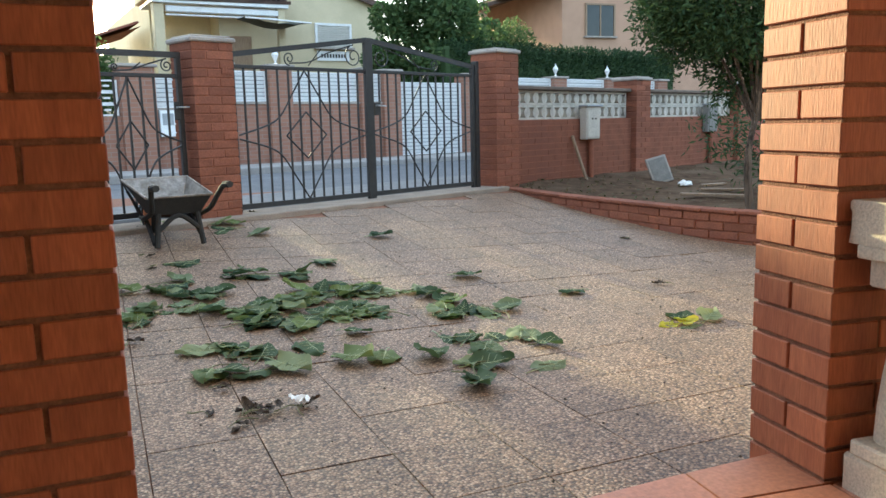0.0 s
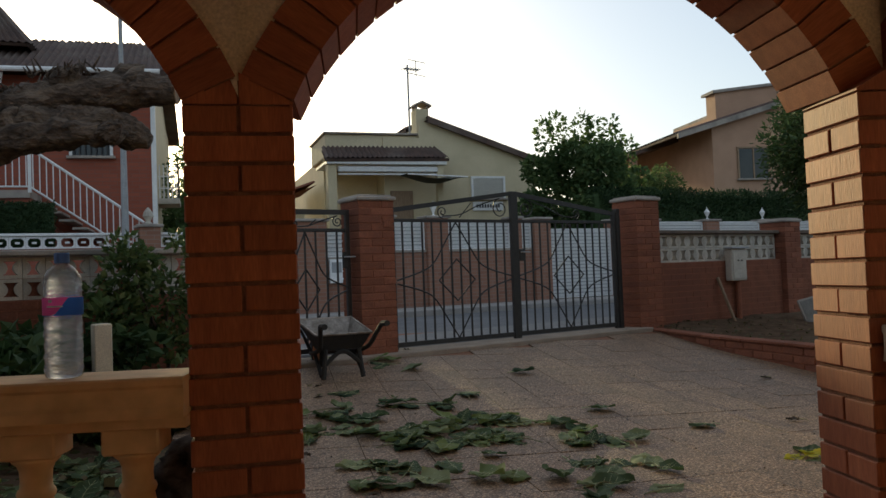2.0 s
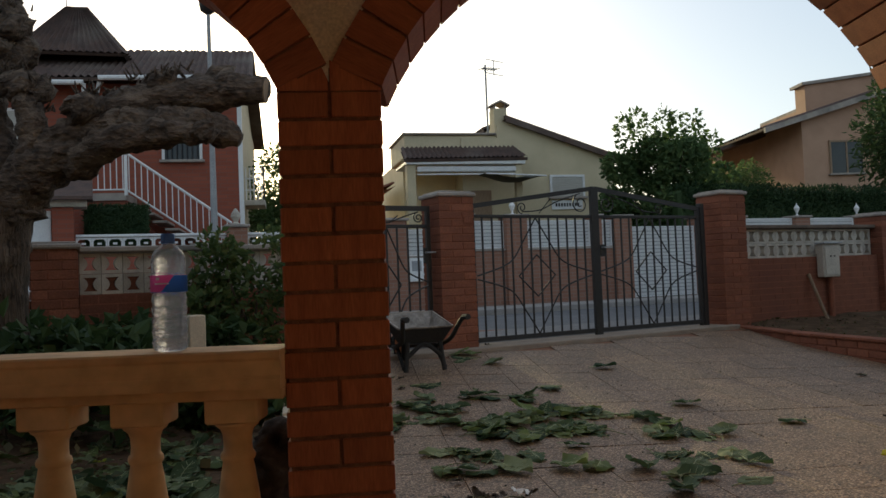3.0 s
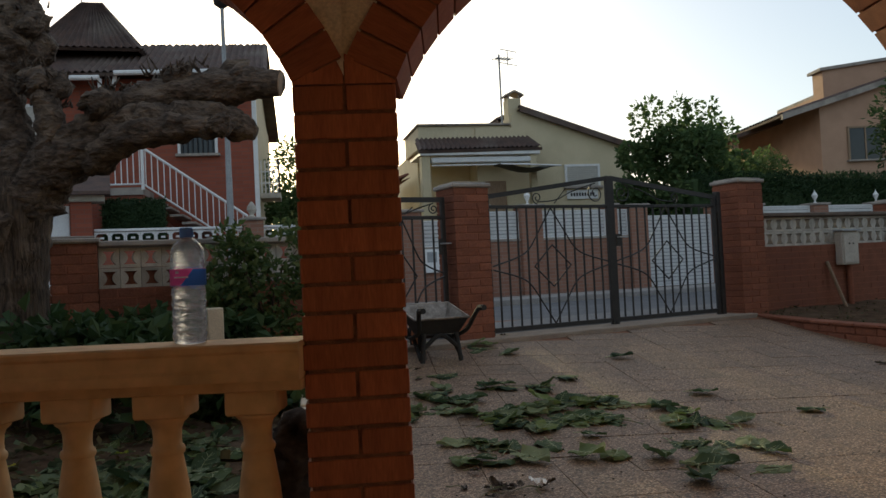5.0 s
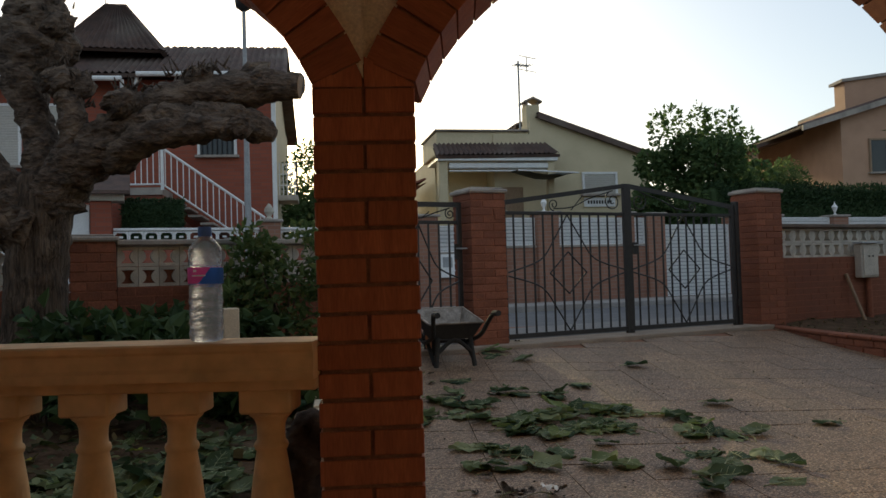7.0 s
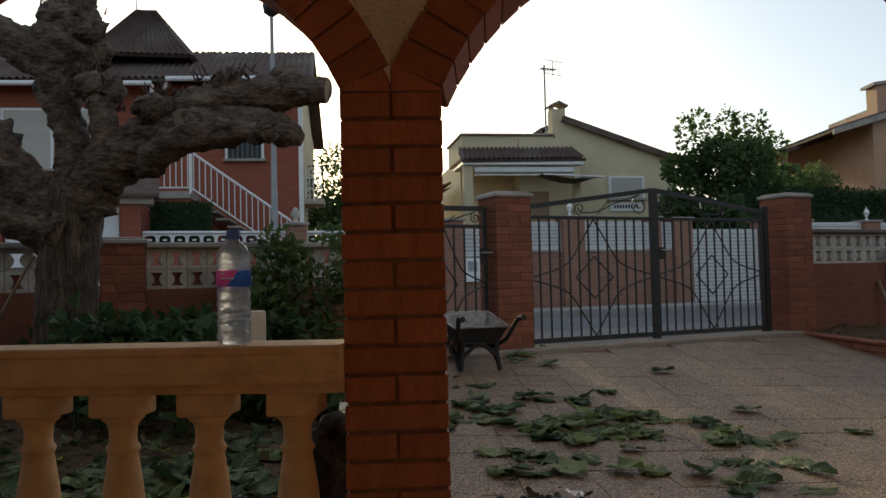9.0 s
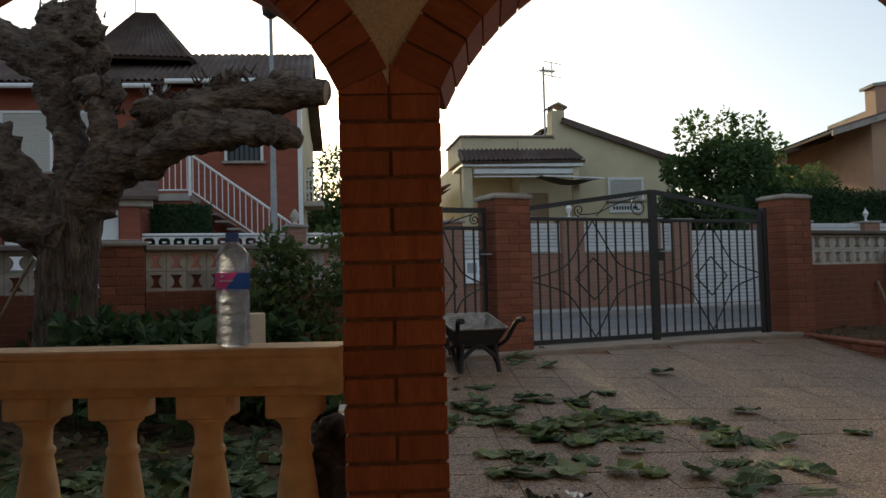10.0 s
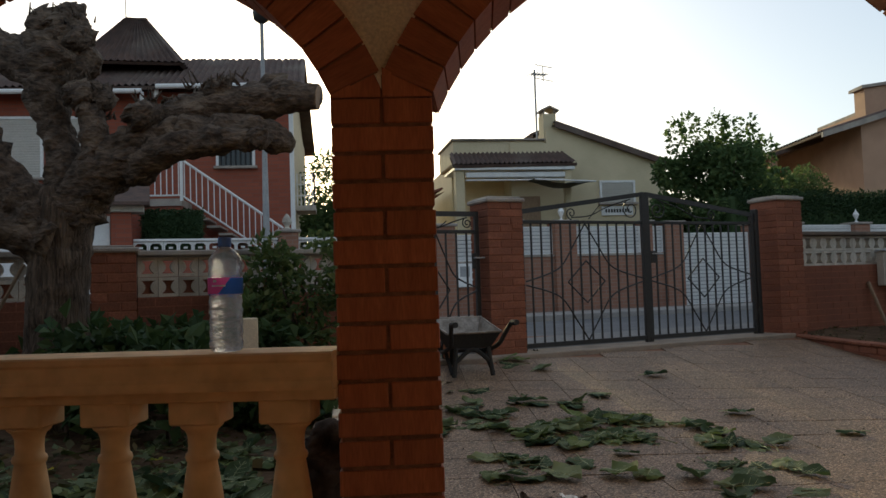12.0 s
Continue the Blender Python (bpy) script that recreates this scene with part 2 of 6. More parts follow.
class MB:
    """Collects vertices and faces for one mesh."""

    def __init__(self):
        self.v, self.f = [], []

    def add(self, vs, fs, m=None):
        k = len(self.v)
        self.v += [tuple(m @ Vector(p)) for p in vs] if m is not None else [tuple(p) for p in vs]
        self.f += [tuple(i + k for i in f) for f in fs]
        return self

    def box(self, x0, x1, y0, y1, z0, z1, m=None):
        vs = [(x, y, z) for z in (z0, z1) for y in (y0, y1) for x in (x0, x1)]
        return self.add(vs, [(0, 2, 3, 1), (4, 5, 7, 6), (0, 1, 5, 4), (2, 6, 7, 3), (0, 4, 6, 2), (1, 3, 7, 5)], m)

    def cbox(self, x0, x1, y0, y1, z0, z1, c=0.004, m=None):
        """A box with chamfered edges."""
        bm = bmesh.new()
        bmesh.ops.create_cube(bm, size=1.0)
        for v in bm.verts:
            v.co = ((x0 + x1) / 2 + v.co.x * (x1 - x0), (y0 + y1) / 2 + v.co.y * (y1 - y0), (z0 + z1) / 2 + v.co.z * (z1 - z0))
        bmesh.ops.bevel(bm, geom=bm.edges[:], offset=c, segments=1, affect="EDGES", profile=0.5)
        bm.verts.index_update()
        self.add([v.co for v in bm.verts], [[v.index for v in f.verts] for f in bm.faces], m)
        bm.free()
        return self

    def tube(self, pts, radii, n=8, cap=True, rough=0.0, freq=3.0, m=None):
        pts = [Vector(p) for p in pts]
        if not hasattr(radii, "__len__"):
            radii = [radii] * len(pts)
        vs, fs = [], []
        up = Vector((0.13, 0.31, 1)).normalized()
        side = None
        for i, p in enumerate(pts):
            d = (pts[min(i + 1, len(pts) - 1)] - pts[max(i - 1, 0)]).normalized()
            if side is None:
                side = d.cross(up)
                if side.length < 0.1:
                    side = d.cross(Vector((1, 0, 0)))
            side = (side - d * side.dot(d)).normalized()
            oth = d.cross(side)
            for j in range(n):
                a = 2 * math.pi * j / n
                w = side * math.cos(a) + oth * math.sin(a)
                r = radii[i]
                if rough:
                    r *= 1 + rough * noise.noise((p + w * r) * freq) + 0.5 * rough * noise.noise((p + w * r) * freq * 3.1)
                vs.append(p + w * r)
        for i in range(len(pts) - 1):
            for j in range(n):
                a, b = i * n + j, i * n + (j + 1) % n
                fs.append((a, b, b + n, a + n))
        if cap:
            fs += [tuple(range(n - 1, -1, -1)), tuple(range((len(pts) - 1) * n, len(pts) * n))]
        return self.add(vs, fs, m)

    def lathe(self, prof, n=16, m=None):
        """Profile of (radius, height) from bottom to top, turned about z."""
        vs = [(r * math.cos(2 * math.pi * j / n), r * math.sin(2 * math.pi * j / n), z) for r, z in prof for j in range(n)]
        fs = [(i * n + j, i * n + (j + 1) % n, (i + 1) * n + (j + 1) % n, (i + 1) * n + j) for i in range(len(prof) - 1) for j in range(n)]
        fs += [tuple(range(n - 1, -1, -1)), tuple(range((len(prof) - 1) * n, len(prof) * n))]
        return self.add(vs, fs, m)

    def sheet(self, rows):
        """A grid of points, row by row."""
        k, w = len(self.v), len(rows[0])
        self.v += [tuple(p) for r in rows for p in r]
        self.f += [(k + i * w + j, k + i * w + j + 1, k + (i + 1) * w + j + 1, k + (i + 1) * w + j) for i in range(len(rows) - 1) for j in range(w - 1)]
        return self

    def mesh(self, name, mat, smooth=False, second=None, first=0):
        """second: a material for the faces from number first on."""
        me = bpy.data.meshes.new(name)
        me.from_pydata(self.v, [], self.f)
        me.materials.append(mat)
        if second:
            me.materials.append(second)
            for p in me.polygons[first:]:
                p.material_index = 1
        if smooth:
            me.polygons.foreach_set("use_smooth", [True] * len(me.polygons))
        me.update()
        return me


def part(name, mb, mat, parent, label="", smooth=False, m=None):
    ob = new(name, mb.mesh(name, mat, smooth) if isinstance(mb, MB) else mb)
    if parent is not None:
        ob.parent = parent
    if m is not None:
        ob.matrix_basis = m
    return tagged(ob, label)


def thing(name, m, label, category, group=""):
    ob = new(name)
    ob.matrix_basis = m
    ob.empty_display_size = 0.1
    return tagged(ob, label, category, group)


def struct(name, mb, mat, label="", m=None, smooth=False, category=""):
    ob = new(name, mb.mesh(name, mat, smooth))
    if m is not None:
        ob.matrix_basis = m
    return tagged(ob, label, category, kind="structure")


def smooth_path(pts, k=6):
    """Points along a Catmull-Rom curve; each point may carry extra numbers."""
    p = [np.array(q, float) for q in pts]
    p = [2 * p[0] - p[1]] + p + [2 * p[-1] - p[-2]]
    out = []
    for i in range(1, len(p) - 2):
        for s in range(k):
            t = s / k
            a, b, c, d = p[i - 1:i + 3]
            out.append(0.5 * (2 * b + (c - a) * t + (2 * a - 5 * b + 4 * c - d) * t * t + (3 * b - a - 3 * c + d) * t ** 3))
    return out + [p[-2]]


# ---- plan: porch along x, street turned by 30 degrees ----
GATE = pose(0.247, 7.16, 0, 0, 0, 30)          # gate line: local x along the street, y towards it
FENCE = pose(-0.139, 15.828, 0, 0, 0, 24)      # fence across the street
HOUSE_Y = pose(-1.039, 23.671, -0.258, 0, 0, 14) @ Matrix.Scale(1.25, 4)    # yellow house, on a larger scale
HOUSE_B = pose(-6.129, 15.603, 0, 0, 0, 12)    # brick house
HOUSE_O = pose(7.74, 24.2, 0, 0, 0, 5)         # orange house
NORMAL = Vector((-0.5, 0.8660254))
KERB = 0.31


def rise(x, y):
    """Height of the yard: it climbs from the porch to the gate."""
    u = (Vector((x, y)) - Vector((0.247, 7.16))).dot(NORMAL)
    return KERB * min(1.0, max(0.0, (u + 3.8) / 3.8)) ** 1.25

# ---- ground ----
mb = MB()
ss = [-2000, -300, -60, -30, -20, -15] + [-12 + 0.5 * i for i in range(49)] + [16, 20, 30, 60, 300, 2000]
us = [-2000, -300, -60, -20, -12, -8] + [-6 + 0.25 * i for i in range(25)] + [0.4, 1, 3, 8, 20, 60, 300, 2000]
rows = []
for u in us:
    row = []
    for s in ss:
        p = GATE @ Vector((s, u, 0))
        z = rise(p.x, p.y) - 0.045 if u <= 0 else KERB - 0.07
        if abs(s) < 14 and -7 < u < 0:
            z += 0.02 * noise.noise((p.x * 1.7, p.y * 1.7, 0))
        row.append((p.x, p.y, z))
    rows.append(row)
struct("ground", mb.sheet(rows), SOIL, "bare brown garden soil sloping up to the street", smooth=True)
struct("road", MB().box(-60, 60, 1.5, 6.0, 0.1, KERB - 0.03), ASPHALT, "blue-grey asphalt road beyond the gate", GATE)
struct("pavement_near", MB().cbox(-60, 60, 0.16, 1.5, 0.1, KERB + 0.03, 0.02), FOOTWAY, "grey paved footway outside the gate", GATE)
struct("pavement_far", MB().cbox(-60, 60, -1.4, -0.05, 0.1, KERB + 0.08, 0.02), PAVING, "pale paved footway across the street", FENCE)
struct("threshold", MB().cbox(-3.2, 2.0, -0.34, 0.155, 0.1, KERB + 0.008, 0.01), CONCRETE, "pale concrete threshold under the gates", GATE)
# backing under the tiled yard
BED_EDGE = [(2.14, 8.05), (2.34, 6.65), (2.56, 5.78), (2.76, 5.03), (3.06, 4.37), (3.55, 3.55), (4.3, 2.6), (5.5, 1.4)]

# ---- porch ----
BW, PITCH, Z0, SPRING = 0.285, 0.079, -0.009, 1.571
FLOOR_EDGE = [(-7.5, 0.2), (-1.75, 0.2), (-1.7, -0.05), (-1.5, -0.03), (-0.52, 0.119), (-0.086, 0.182), (0.0, 0.19), (6.0, 0.2)]
poly = [(6.0, -3.8), (-7.5, -3.8)] + FLOOR_EDGE
np_ = len(poly)
struct("floor", MB().add([(x, y, z) for z in (-0.1, 0.205) for x, y in poly], [tuple(range(np_)), tuple(range(2 * np_ - 1, np_ - 1, -1))] + [(k, np_ + k, np_ + (k + 1) % np_, (k + 1) % np_) for k in range(np_)]), MORTAR, "bed of the porch floor with a slanting edge")
struct("ceiling", MB().box(-7.5, 6.0, -3.8, 0.75, 2.85, 3.05), PLASTER, "plastered porch ceiling")
struct("wall_house", MB().box(-7.5, 6.0, -4.0, -3.8, 0, 3.05), PLASTER, "plastered house wall behind the porch")

VARS = []
for k in range(5):
    rr = random.Random(k)
    b = MB().cbox(rr.uniform(-0.0015, 0.001), BW - rr.uniform(-0.001, 0.0015), 0.0, BW / 2 - 0.005, rr.uniform(-0.001, 0.001), PITCH - 0.0105 - rr.uniform(0, 0.002), 0.0025)
    VARS.append(b.mesh("brick", BRICK))
SKEW = 8      # the pillar beside the entrance is turned with the drive
PILLARS = (-5.523, -3.682, -1.841, 0.0, 1.841, 3.682)
N_COURSE = int(round((SPRING - Z0) / PITCH))
for i, px in enumerate(PILLARS):
    lab = "square pillar of orange-red smooth bricks with raked mortar joints"
    pil = thing("brick_pillar", pose(px, 0, Z0, 0, 0, SKEW if i == 2 else 0), lab, "pillar", "porch pillars")
    part("mortar_core", MB().box(0.008, BW - 0.008, 0.008, BW - 0.008, -0.02, N_COURSE * PITCH), MORTAR, pil)
    for c in range(N_COURSE):
        r2 = random.Random(c * 7 + i)
        for h in (0, 1):
            j = r2.uniform(-0.0025, 0.0025)
            if (c + 1) % 2:
                mm = pose(j, h * (BW / 2 + 0.005), c * PITCH)
            else:
                mm = pose(BW - h * (BW / 2 + 0.005), j, c * PITCH, 0, 0, 90)
            part("brick", VARS[r2.randrange(5)], None, pil, m=mm)

# arches: segmental rings of bricks on edge, plaster above
SPAN = 1.841 - BW
RING = 0.157
NV = 25


def voussoir(R, va):
    v, g = [], 0.004 / R
    for y in (0.0, BW):
        for rad in (R, R + RING - 0.004):
            for sgn in (-1, 1):
                a = sgn * (va / 2 - g)
                v.append((rad * math.sin(a), y, rad * math.cos(a) - R))
    return MB().add(v, [(0, 1, 3, 2), (4, 6, 7, 5), (0, 4, 5, 1), (2, 3, 7, 6), (0, 2, 6, 4), (1, 5, 7, 3)]).mesh("brick", BRICK)


for i, px in enumerate(PILLARS[:-1]):
    TH = radians(66)
    R = SPAN / 2 / math.sin(TH)
    va = 2 * TH / NV
    vmesh = voussoir(R, va)
    cx, cz = px + BW + SPAN / 2, SPRING - R * math.cos(TH)
    turn = pose(px + BW, 0.03, 0, 0, 0, SKEW * 0.2) @ pose(-px - BW, 0, 0) if i == 2 else pose(0, 0, 0)
    arch = thing("brick_arch", turn @ pose(cx, 0, cz), "segmental porch arch of red bricks on edge", "arch", "porch arches")
    core = MB()
    pts = [(-TH + 2 * TH * k / 40) for k in range(41)]
    for ra, ya, yb in ((R + 0.006, 0.008, BW - 0.008),):
        ring = []
        for a in pts:
            ring += [(ra * math.sin(a), ya, ra * math.cos(a)), ((R + RING - 0.01) * math.sin(a), ya, (R + RING - 0.01) * math.cos(a)),
                     ((R + RING - 0.01) * math.sin(a), yb, (R + RING - 0.01) * math.cos(a)), (ra * math.sin(a), yb, ra * math.cos(a))]
        fs = [(4 * k + q, 4 * k + (q + 1) % 4, 4 * k + 4 + (q + 1) % 4, 4 * k + 4 + q) for k in range(40) for q in range(4)]
        core.add(ring, fs)
    part("mortar_ring", core, MORTAR, arch)
    for k in range(NV):
        a = -TH + (k + 0.5) * va
        jj = random.Random(k + 50 * i).uniform(-0.004, 0.004)
        part("brick", vmesh, None, arch, m=pose(R * math.sin(a), jj, R * math.cos(a), 0, math.degrees(a), 0))
    # plaster above this arch, between pillar centres
    w = MB()
    R2 = R + RING - 0.02
    lap = 0.06 if i == 2 else 0.0
    xs = [-SPAN / 2 - BW / 2 - lap + (SPAN + BW + lap) * k / 60 for k in range(61)]
    fr, bk = [], []
    for x in xs:
        zz = cz + (math.sqrt(R2 * R2 - x * x) if abs(x) < R2 else 0)
        fr.append((cx + x, max(zz, SPRING))), bk.append(0)
    ya = 0.012 + 0.003 * (i % 2)
    rows = [[(x, y, z) for x, z in edge_] for y, edge_ in ((ya, fr), (ya, [(x, 2.85) for x, _ in fr]), (BW - ya, [(x, 2.85) for x, _ in fr]), (BW - ya, fr), (ya, fr))]
    struct("wall_porch", w.sheet(rows), PLASTER, "cream plaster spandrel over the porch arches", turn)

# springers: brick wedges that carry the rings on the pillars
for px in PILLARS:
    sp_ = thing("springer", pose(px, 0, SPRING, 0, 0, SKEW if px == PILLARS[2] else 0), "cut brick springer on top of a porch pillar", "springer", "springers")
    hh = RING * math.cos(radians(68))
    for a, b in ((0.0, BW / 2 - 0.003), (BW / 2 + 0.003, BW)):
        za, zb = (0.0, hh + 0.02) if a == 0 else (hh + 0.02, 0.0)
        part("brick", MB().add([(a, 0, -0.006), (b, 0, -0.006), (b, 0, zb), (a, 0, za), (a, BW, -0.006), (b, BW, -0.006), (b, BW, zb), (a, BW, za)],
                               [(0, 1, 2, 3), (7, 6, 5, 4), (0, 4, 5, 1), (1, 5, 6, 2), (2, 6, 7, 3), (3, 7, 4, 0)]), BRICK, sp_)
    part("joint", MB().box(BW / 2 - 0.004, BW / 2 + 0.004, 0.008, BW - 0.008, -0.006, hh), MORTAR, sp_)

# porch floor tiles
t0 = MB().cbox(0.003, 0.297, 0.003, 0.297, 0, 0.012, 0.003).mesh("floor_tile", TILE)


def edge_y(x):
    return float(np.interp(x, [q[0] for q in FLOOR_EDGE], [q[1] for q in FLOOR_EDGE]))


fl = bpy.data.objects["floor"]
for ix in range(-14, 12):
    for iy in range(-13, 1):
        xa, ya = ix * 0.3 + 0.02, iy * 0.3
        ea, ee = edge_y(xa) + 0.006, edge_y(xa + 0.3) + 0.006
        if min(ea, ee) > ya + 0.3:
            part("tile", t0, None, fl, m=pose(xa, ya, 0.204, 0, 0, 0))
        elif min(ea, ee) > ya + 0.02:
            # cut tile along the slanting edge
            q = [(xa + 0.003, ya + 0.003), (xa + 0.297, ya + 0.003), (xa + 0.297, min(ee, ya + 0.297)), (xa + 0.003, min(ea, ya + 0.297))]
            part("tile", MB().add([(x, y, z) for z in (0.19, 0.216) for x, y in q], [(3, 2, 1, 0), (4, 5, 6, 7), (0, 1, 5, 4), (1, 2, 6, 5), (2, 3, 7, 6), (3, 0, 4, 7)]), TILE, fl)

# balustrades
def baluster_mesh():
    b = MB()
    b.cbox(-0.072, 0.072, -0.064, 0.064, 0.466, 0.535, 0.006)
    prof = [(0.05, 0.0), (0.058, 0.02), (0.064, 0.06), (0.067, 0.11), (0.064, 0.18), (0.056, 0.26), (0.045, 0.335), (0.041, 0.358), (0.0455, 0.363), (0.048, 0.372),
            (0.0455, 0.381), (0.04, 0.386), (0.0385, 0.405), (0.04, 0.43), (0.046, 0.446), (0.058, 0.456), (0.063, 0.466)]
    b.lathe(prof, 20)
    b.cbox(-0.07, 0.07, -0.06, 0.06, -0.06, 0.005, 0.006)
    return b.mesh("baluster", CAST, False)


bal = baluster_mesh()
for p in bal.polygons:
    p.use_smooth = len(p.vertices) == 4 and abs(p.normal.z) < 0.95 and p.area < 0.0012
balw = bal.copy()
balw.materials[0] = CASTW


def balustrade(x0, x1, first, mats, balm, lab, dy=0.0, dz=0.0):
    m_rail = mats
    t = thing("balustrade", pose(x0, dy, dz), lab, "balustrade", "porch balustrades")
    rail = MB()
    L = x1 - x0
    prof = [(-0.066, 0.765), (-0.066, 0.79), (-0.058, 0.80), (-0.058, 0.838), (-0.064, 0.846), (-0.064, 0.86), (-0.058, 0.866), (0.148, 0.866), (0.154, 0.86), (0.154, 0.846), (0.148, 0.838), (0.148, 0.80), (0.154, 0.765)]
    n = len(prof)
    rail.add([(x, y, z) for x in (0, L) for y, z in prof], [(k, (k + 1) % n, n + (k + 1) % n, n + k) for k in range(n)] + [tuple(range(n - 1, -1, -1)), tuple(range(n, 2 * n))])
    part("handrail", rail, m_rail, t)
    part("under_rail", MB().cbox(0, L, -0.03, 0.13, 0.733, 0.7645, 0.004), m_rail, t)
    part("plinth", MB().cbox(0, L, -0.02, 0.14, 0.205 - dz, 0.262, 0.008), m_rail, t)
    part("foot_rail", MB().cbox(0, L, 0.0, 0.12, 0.262, 0.30, 0.006), m_rail, t)
    x = first
    while x < L - 0.05:
        if x > 0.05:
            part("baluster", balm, None, t, m=pose(x, 0.055, 0.2, 0, 0, 0))
        x += 0.256
    return t


balustrade(-3.397, -1.842, 0.02 + 0.106, CAST, bal, "ochre cast-stone balustrade with turned balusters between brick pillars")
balustrade(-5.238, -3.683, 0.02 + 0.106, CAST, bal, "ochre cast-stone balustrade with turned balusters between brick pillars")
balustrade(0.03, 1.84, 0.1, CASTW, balw, "pale cast-stone balustrade before the brick pillar", -0.16, 0.045)

# ---- front wall, gate pillars ----
def brick_skin(s0, s1, z0, z1, y, seed, face=-1, depth=0.03, pitch=PITCH, bw=0.285):
    """Running bond of single bricks that stand a little proud of the wall."""
    b = MB()
    rr = random.Random(seed)
    nz = max(1, int(round((z1 - z0) / pitch)))
    p = (z1 - z0) / nz
    for c in range(nz):
        x = s0 - (bw + 0.01) / 2 * (c % 2)
        while x < s1 - 0.02:
            a, e = max(x, s0), min(x + bw, s1)
            if e - a > 0.03:
                j = rr.uniform(-0.002, 0.002)
                b.box(a, e, y + j if face < 0 else y - depth, y + depth if face < 0 else y + j, z0 + c * p + 0.005, z0 + (c + 1) * p - 0.005)
            x += bw + 0.01
    return b


def wall_section(name, s0, s1, z0, z1, thick, seed, lab, m=GATE):
    w = thing(name, m, lab, "wall", "front garden wall")
    tagged(w, kind="structure")
    part("wall_core", MB().box(s0, s1, -thick / 2 + 0.003, thick / 2, z0, z1), MORTAR_DARK, w)
    sk = part("brickwork", brick_skin(s0, s1, z0, z1, -thick / 2, seed), BRICK_WALL, w)
    tagged(sk, kind="stuff")
    return w


def block_mesh(w, h, oval=False):
    """Pierced concrete block: a frame with nubs that leave an hourglass or oblong hole."""
    b = MB()
    e = 0.028
    b.box(0, w, -0.045, 0.045, 0, e).box(0, w, -0.045, 0.045, h - e, h).box(0, e, -0.045, 0.045, e, h - e).box(w - e, w, -0.045, 0.045, e, h - e)
    if oval:
        for sx in (0, 1):
            for sz in (0, 1):
                x, z = (e if sx == 0 else w - e), (e if sz == 0 else h - e)
                dx, dz = (0.04 if sx == 0 else -0.04), (0.04 if sz == 0 else -0.04)
                b.add([(x, -0.045, z), (x + dx, -0.045, z), (x, -0.045, z + dz), (x, 0.045, z), (x + dx, 0.045, z), (x, 0.045, z + dz)],
                      [(0, 1, 2), (3, 5, 4), (1, 4, 5, 2)])
        b.box(w * 0.36, w * 0.64, -0.04, 0.04, h * 0.42, h * 0.58)
    else:
        for sx in (0, 1):
            x = e if sx == 0 else w - e
            q = 1 if sx == 0 else -1
            arc = [(x + q * 0.034 * math.sin(math.pi * k / 6) ** 0.8, e + (h - 2 * e) * k / 6) for k in range(7)]
            poly = [(x, e)] + arc + [(x, h - e)]
            n = len(poly)
            b.add([(p[0], y, p[1]) for y in (-0.045, 0.045) for p in poly],
                  [tuple(range(n)), tuple(range(2 * n - 1, n - 1, -1))] + [(k, (k + 1) % n, n + (k + 1) % n, n + k) for k in range(n)])
    return b


def lattice(s0, s1, z0, z1, rows, cols, parent, oval=False, y=0.0, mat=WHITEBLK):
    w, h = (s1 - s0) / cols, (z1 - z0) / rows
    me = block_mesh(w - 0.004, h - 0.004, oval).mesh("block", mat)
    for r in range(rows):
        for c in range(cols):
            part("block", me, None, parent, m=pose(s0 + c * w, y, z0 + r * h))


def coping(s0, s1, z, thick, parent, mat=STONE, y=0.0):
    part("coping", MB().cbox(s0, s1, y - thick / 2 - 0.03, y + thick / 2 + 0.03, z, z + 0.05, 0.01), mat, parent)


def gate_pillar(s0, s1, z0, z1, seed, lab, m=GATE, d0=-0.22, d1=0.2):
    p = thing("gate_pillar", m, lab, "pillar", "gate pillars")
    part("mortar_core", MB().box(s0 + 0.007, s1 - 0.007, d0 + 0.007, d1 - 0.007, z0 - 0.1, z1), MORTAR_DARK, p)
    n = int(round((z1 - z0) / PITCH))
    W = s1 - s0
    rr = random.Random(seed)
    for c in range(n):
        z = z0 + c * PITCH
        cut = W * (0.64 if c % 2 else 0.34)
        for a, e in ((0, cut - 0.005), (cut + 0.005, W)):
            me = MB().cbox(s0 + a, s0 + e, d0 + rr.uniform(-0.002, 0.002), d1, z + 0.005, z + PITCH - 0.005, 0.004)
            part("brick", me, BRICK_WALL, p)
    cap = MB().cbox(s0 - 0.025, s1 + 0.025, d0 - 0.025, d1 + 0.025, z1, z1 + 0.045, 0.012)
    cap.cbox(s0 + 0.01, s1 - 0.01, d0 + 0.01, d1 - 0.01, z1 + 0.045, z1 + 0.062, 0.008)
    part("cap", cap, STONE, p)
    return p


lp = gate_pillar(-2.15, -1.74, 0.30, 1.875, 1, "brick gate pillar with a worn grey stone cap", d0=-0.19)
plate = part("number_plate", MB().cbox(-1.87, -1.775, -0.197, -0.188, 1.6, 1.68, 0.003), BRICK_WALL, lp, "small terracotta plaque with plain bars")
for k in range(3):
    part("bar_mark", MB().box(-1.858 + k * 0.028, -1.846 + k * 0.028, -0.2, -0.1965, 1.615, 1.665), MORTAR_DARK, plate)
gate_pillar(1.9, 2.34, 0.28, 1.96, 2, "brick gate pillar with a pale chipped stone cap")
gate_pillar(-3.62, -3.2, 0.28, 1.875, 5, "brick gate pillar with a worn grey stone cap")
gate_pillar(5.21, 5.62, 0.2, 1.70, 3, "brick pier in the front garden wall with a stone cap")
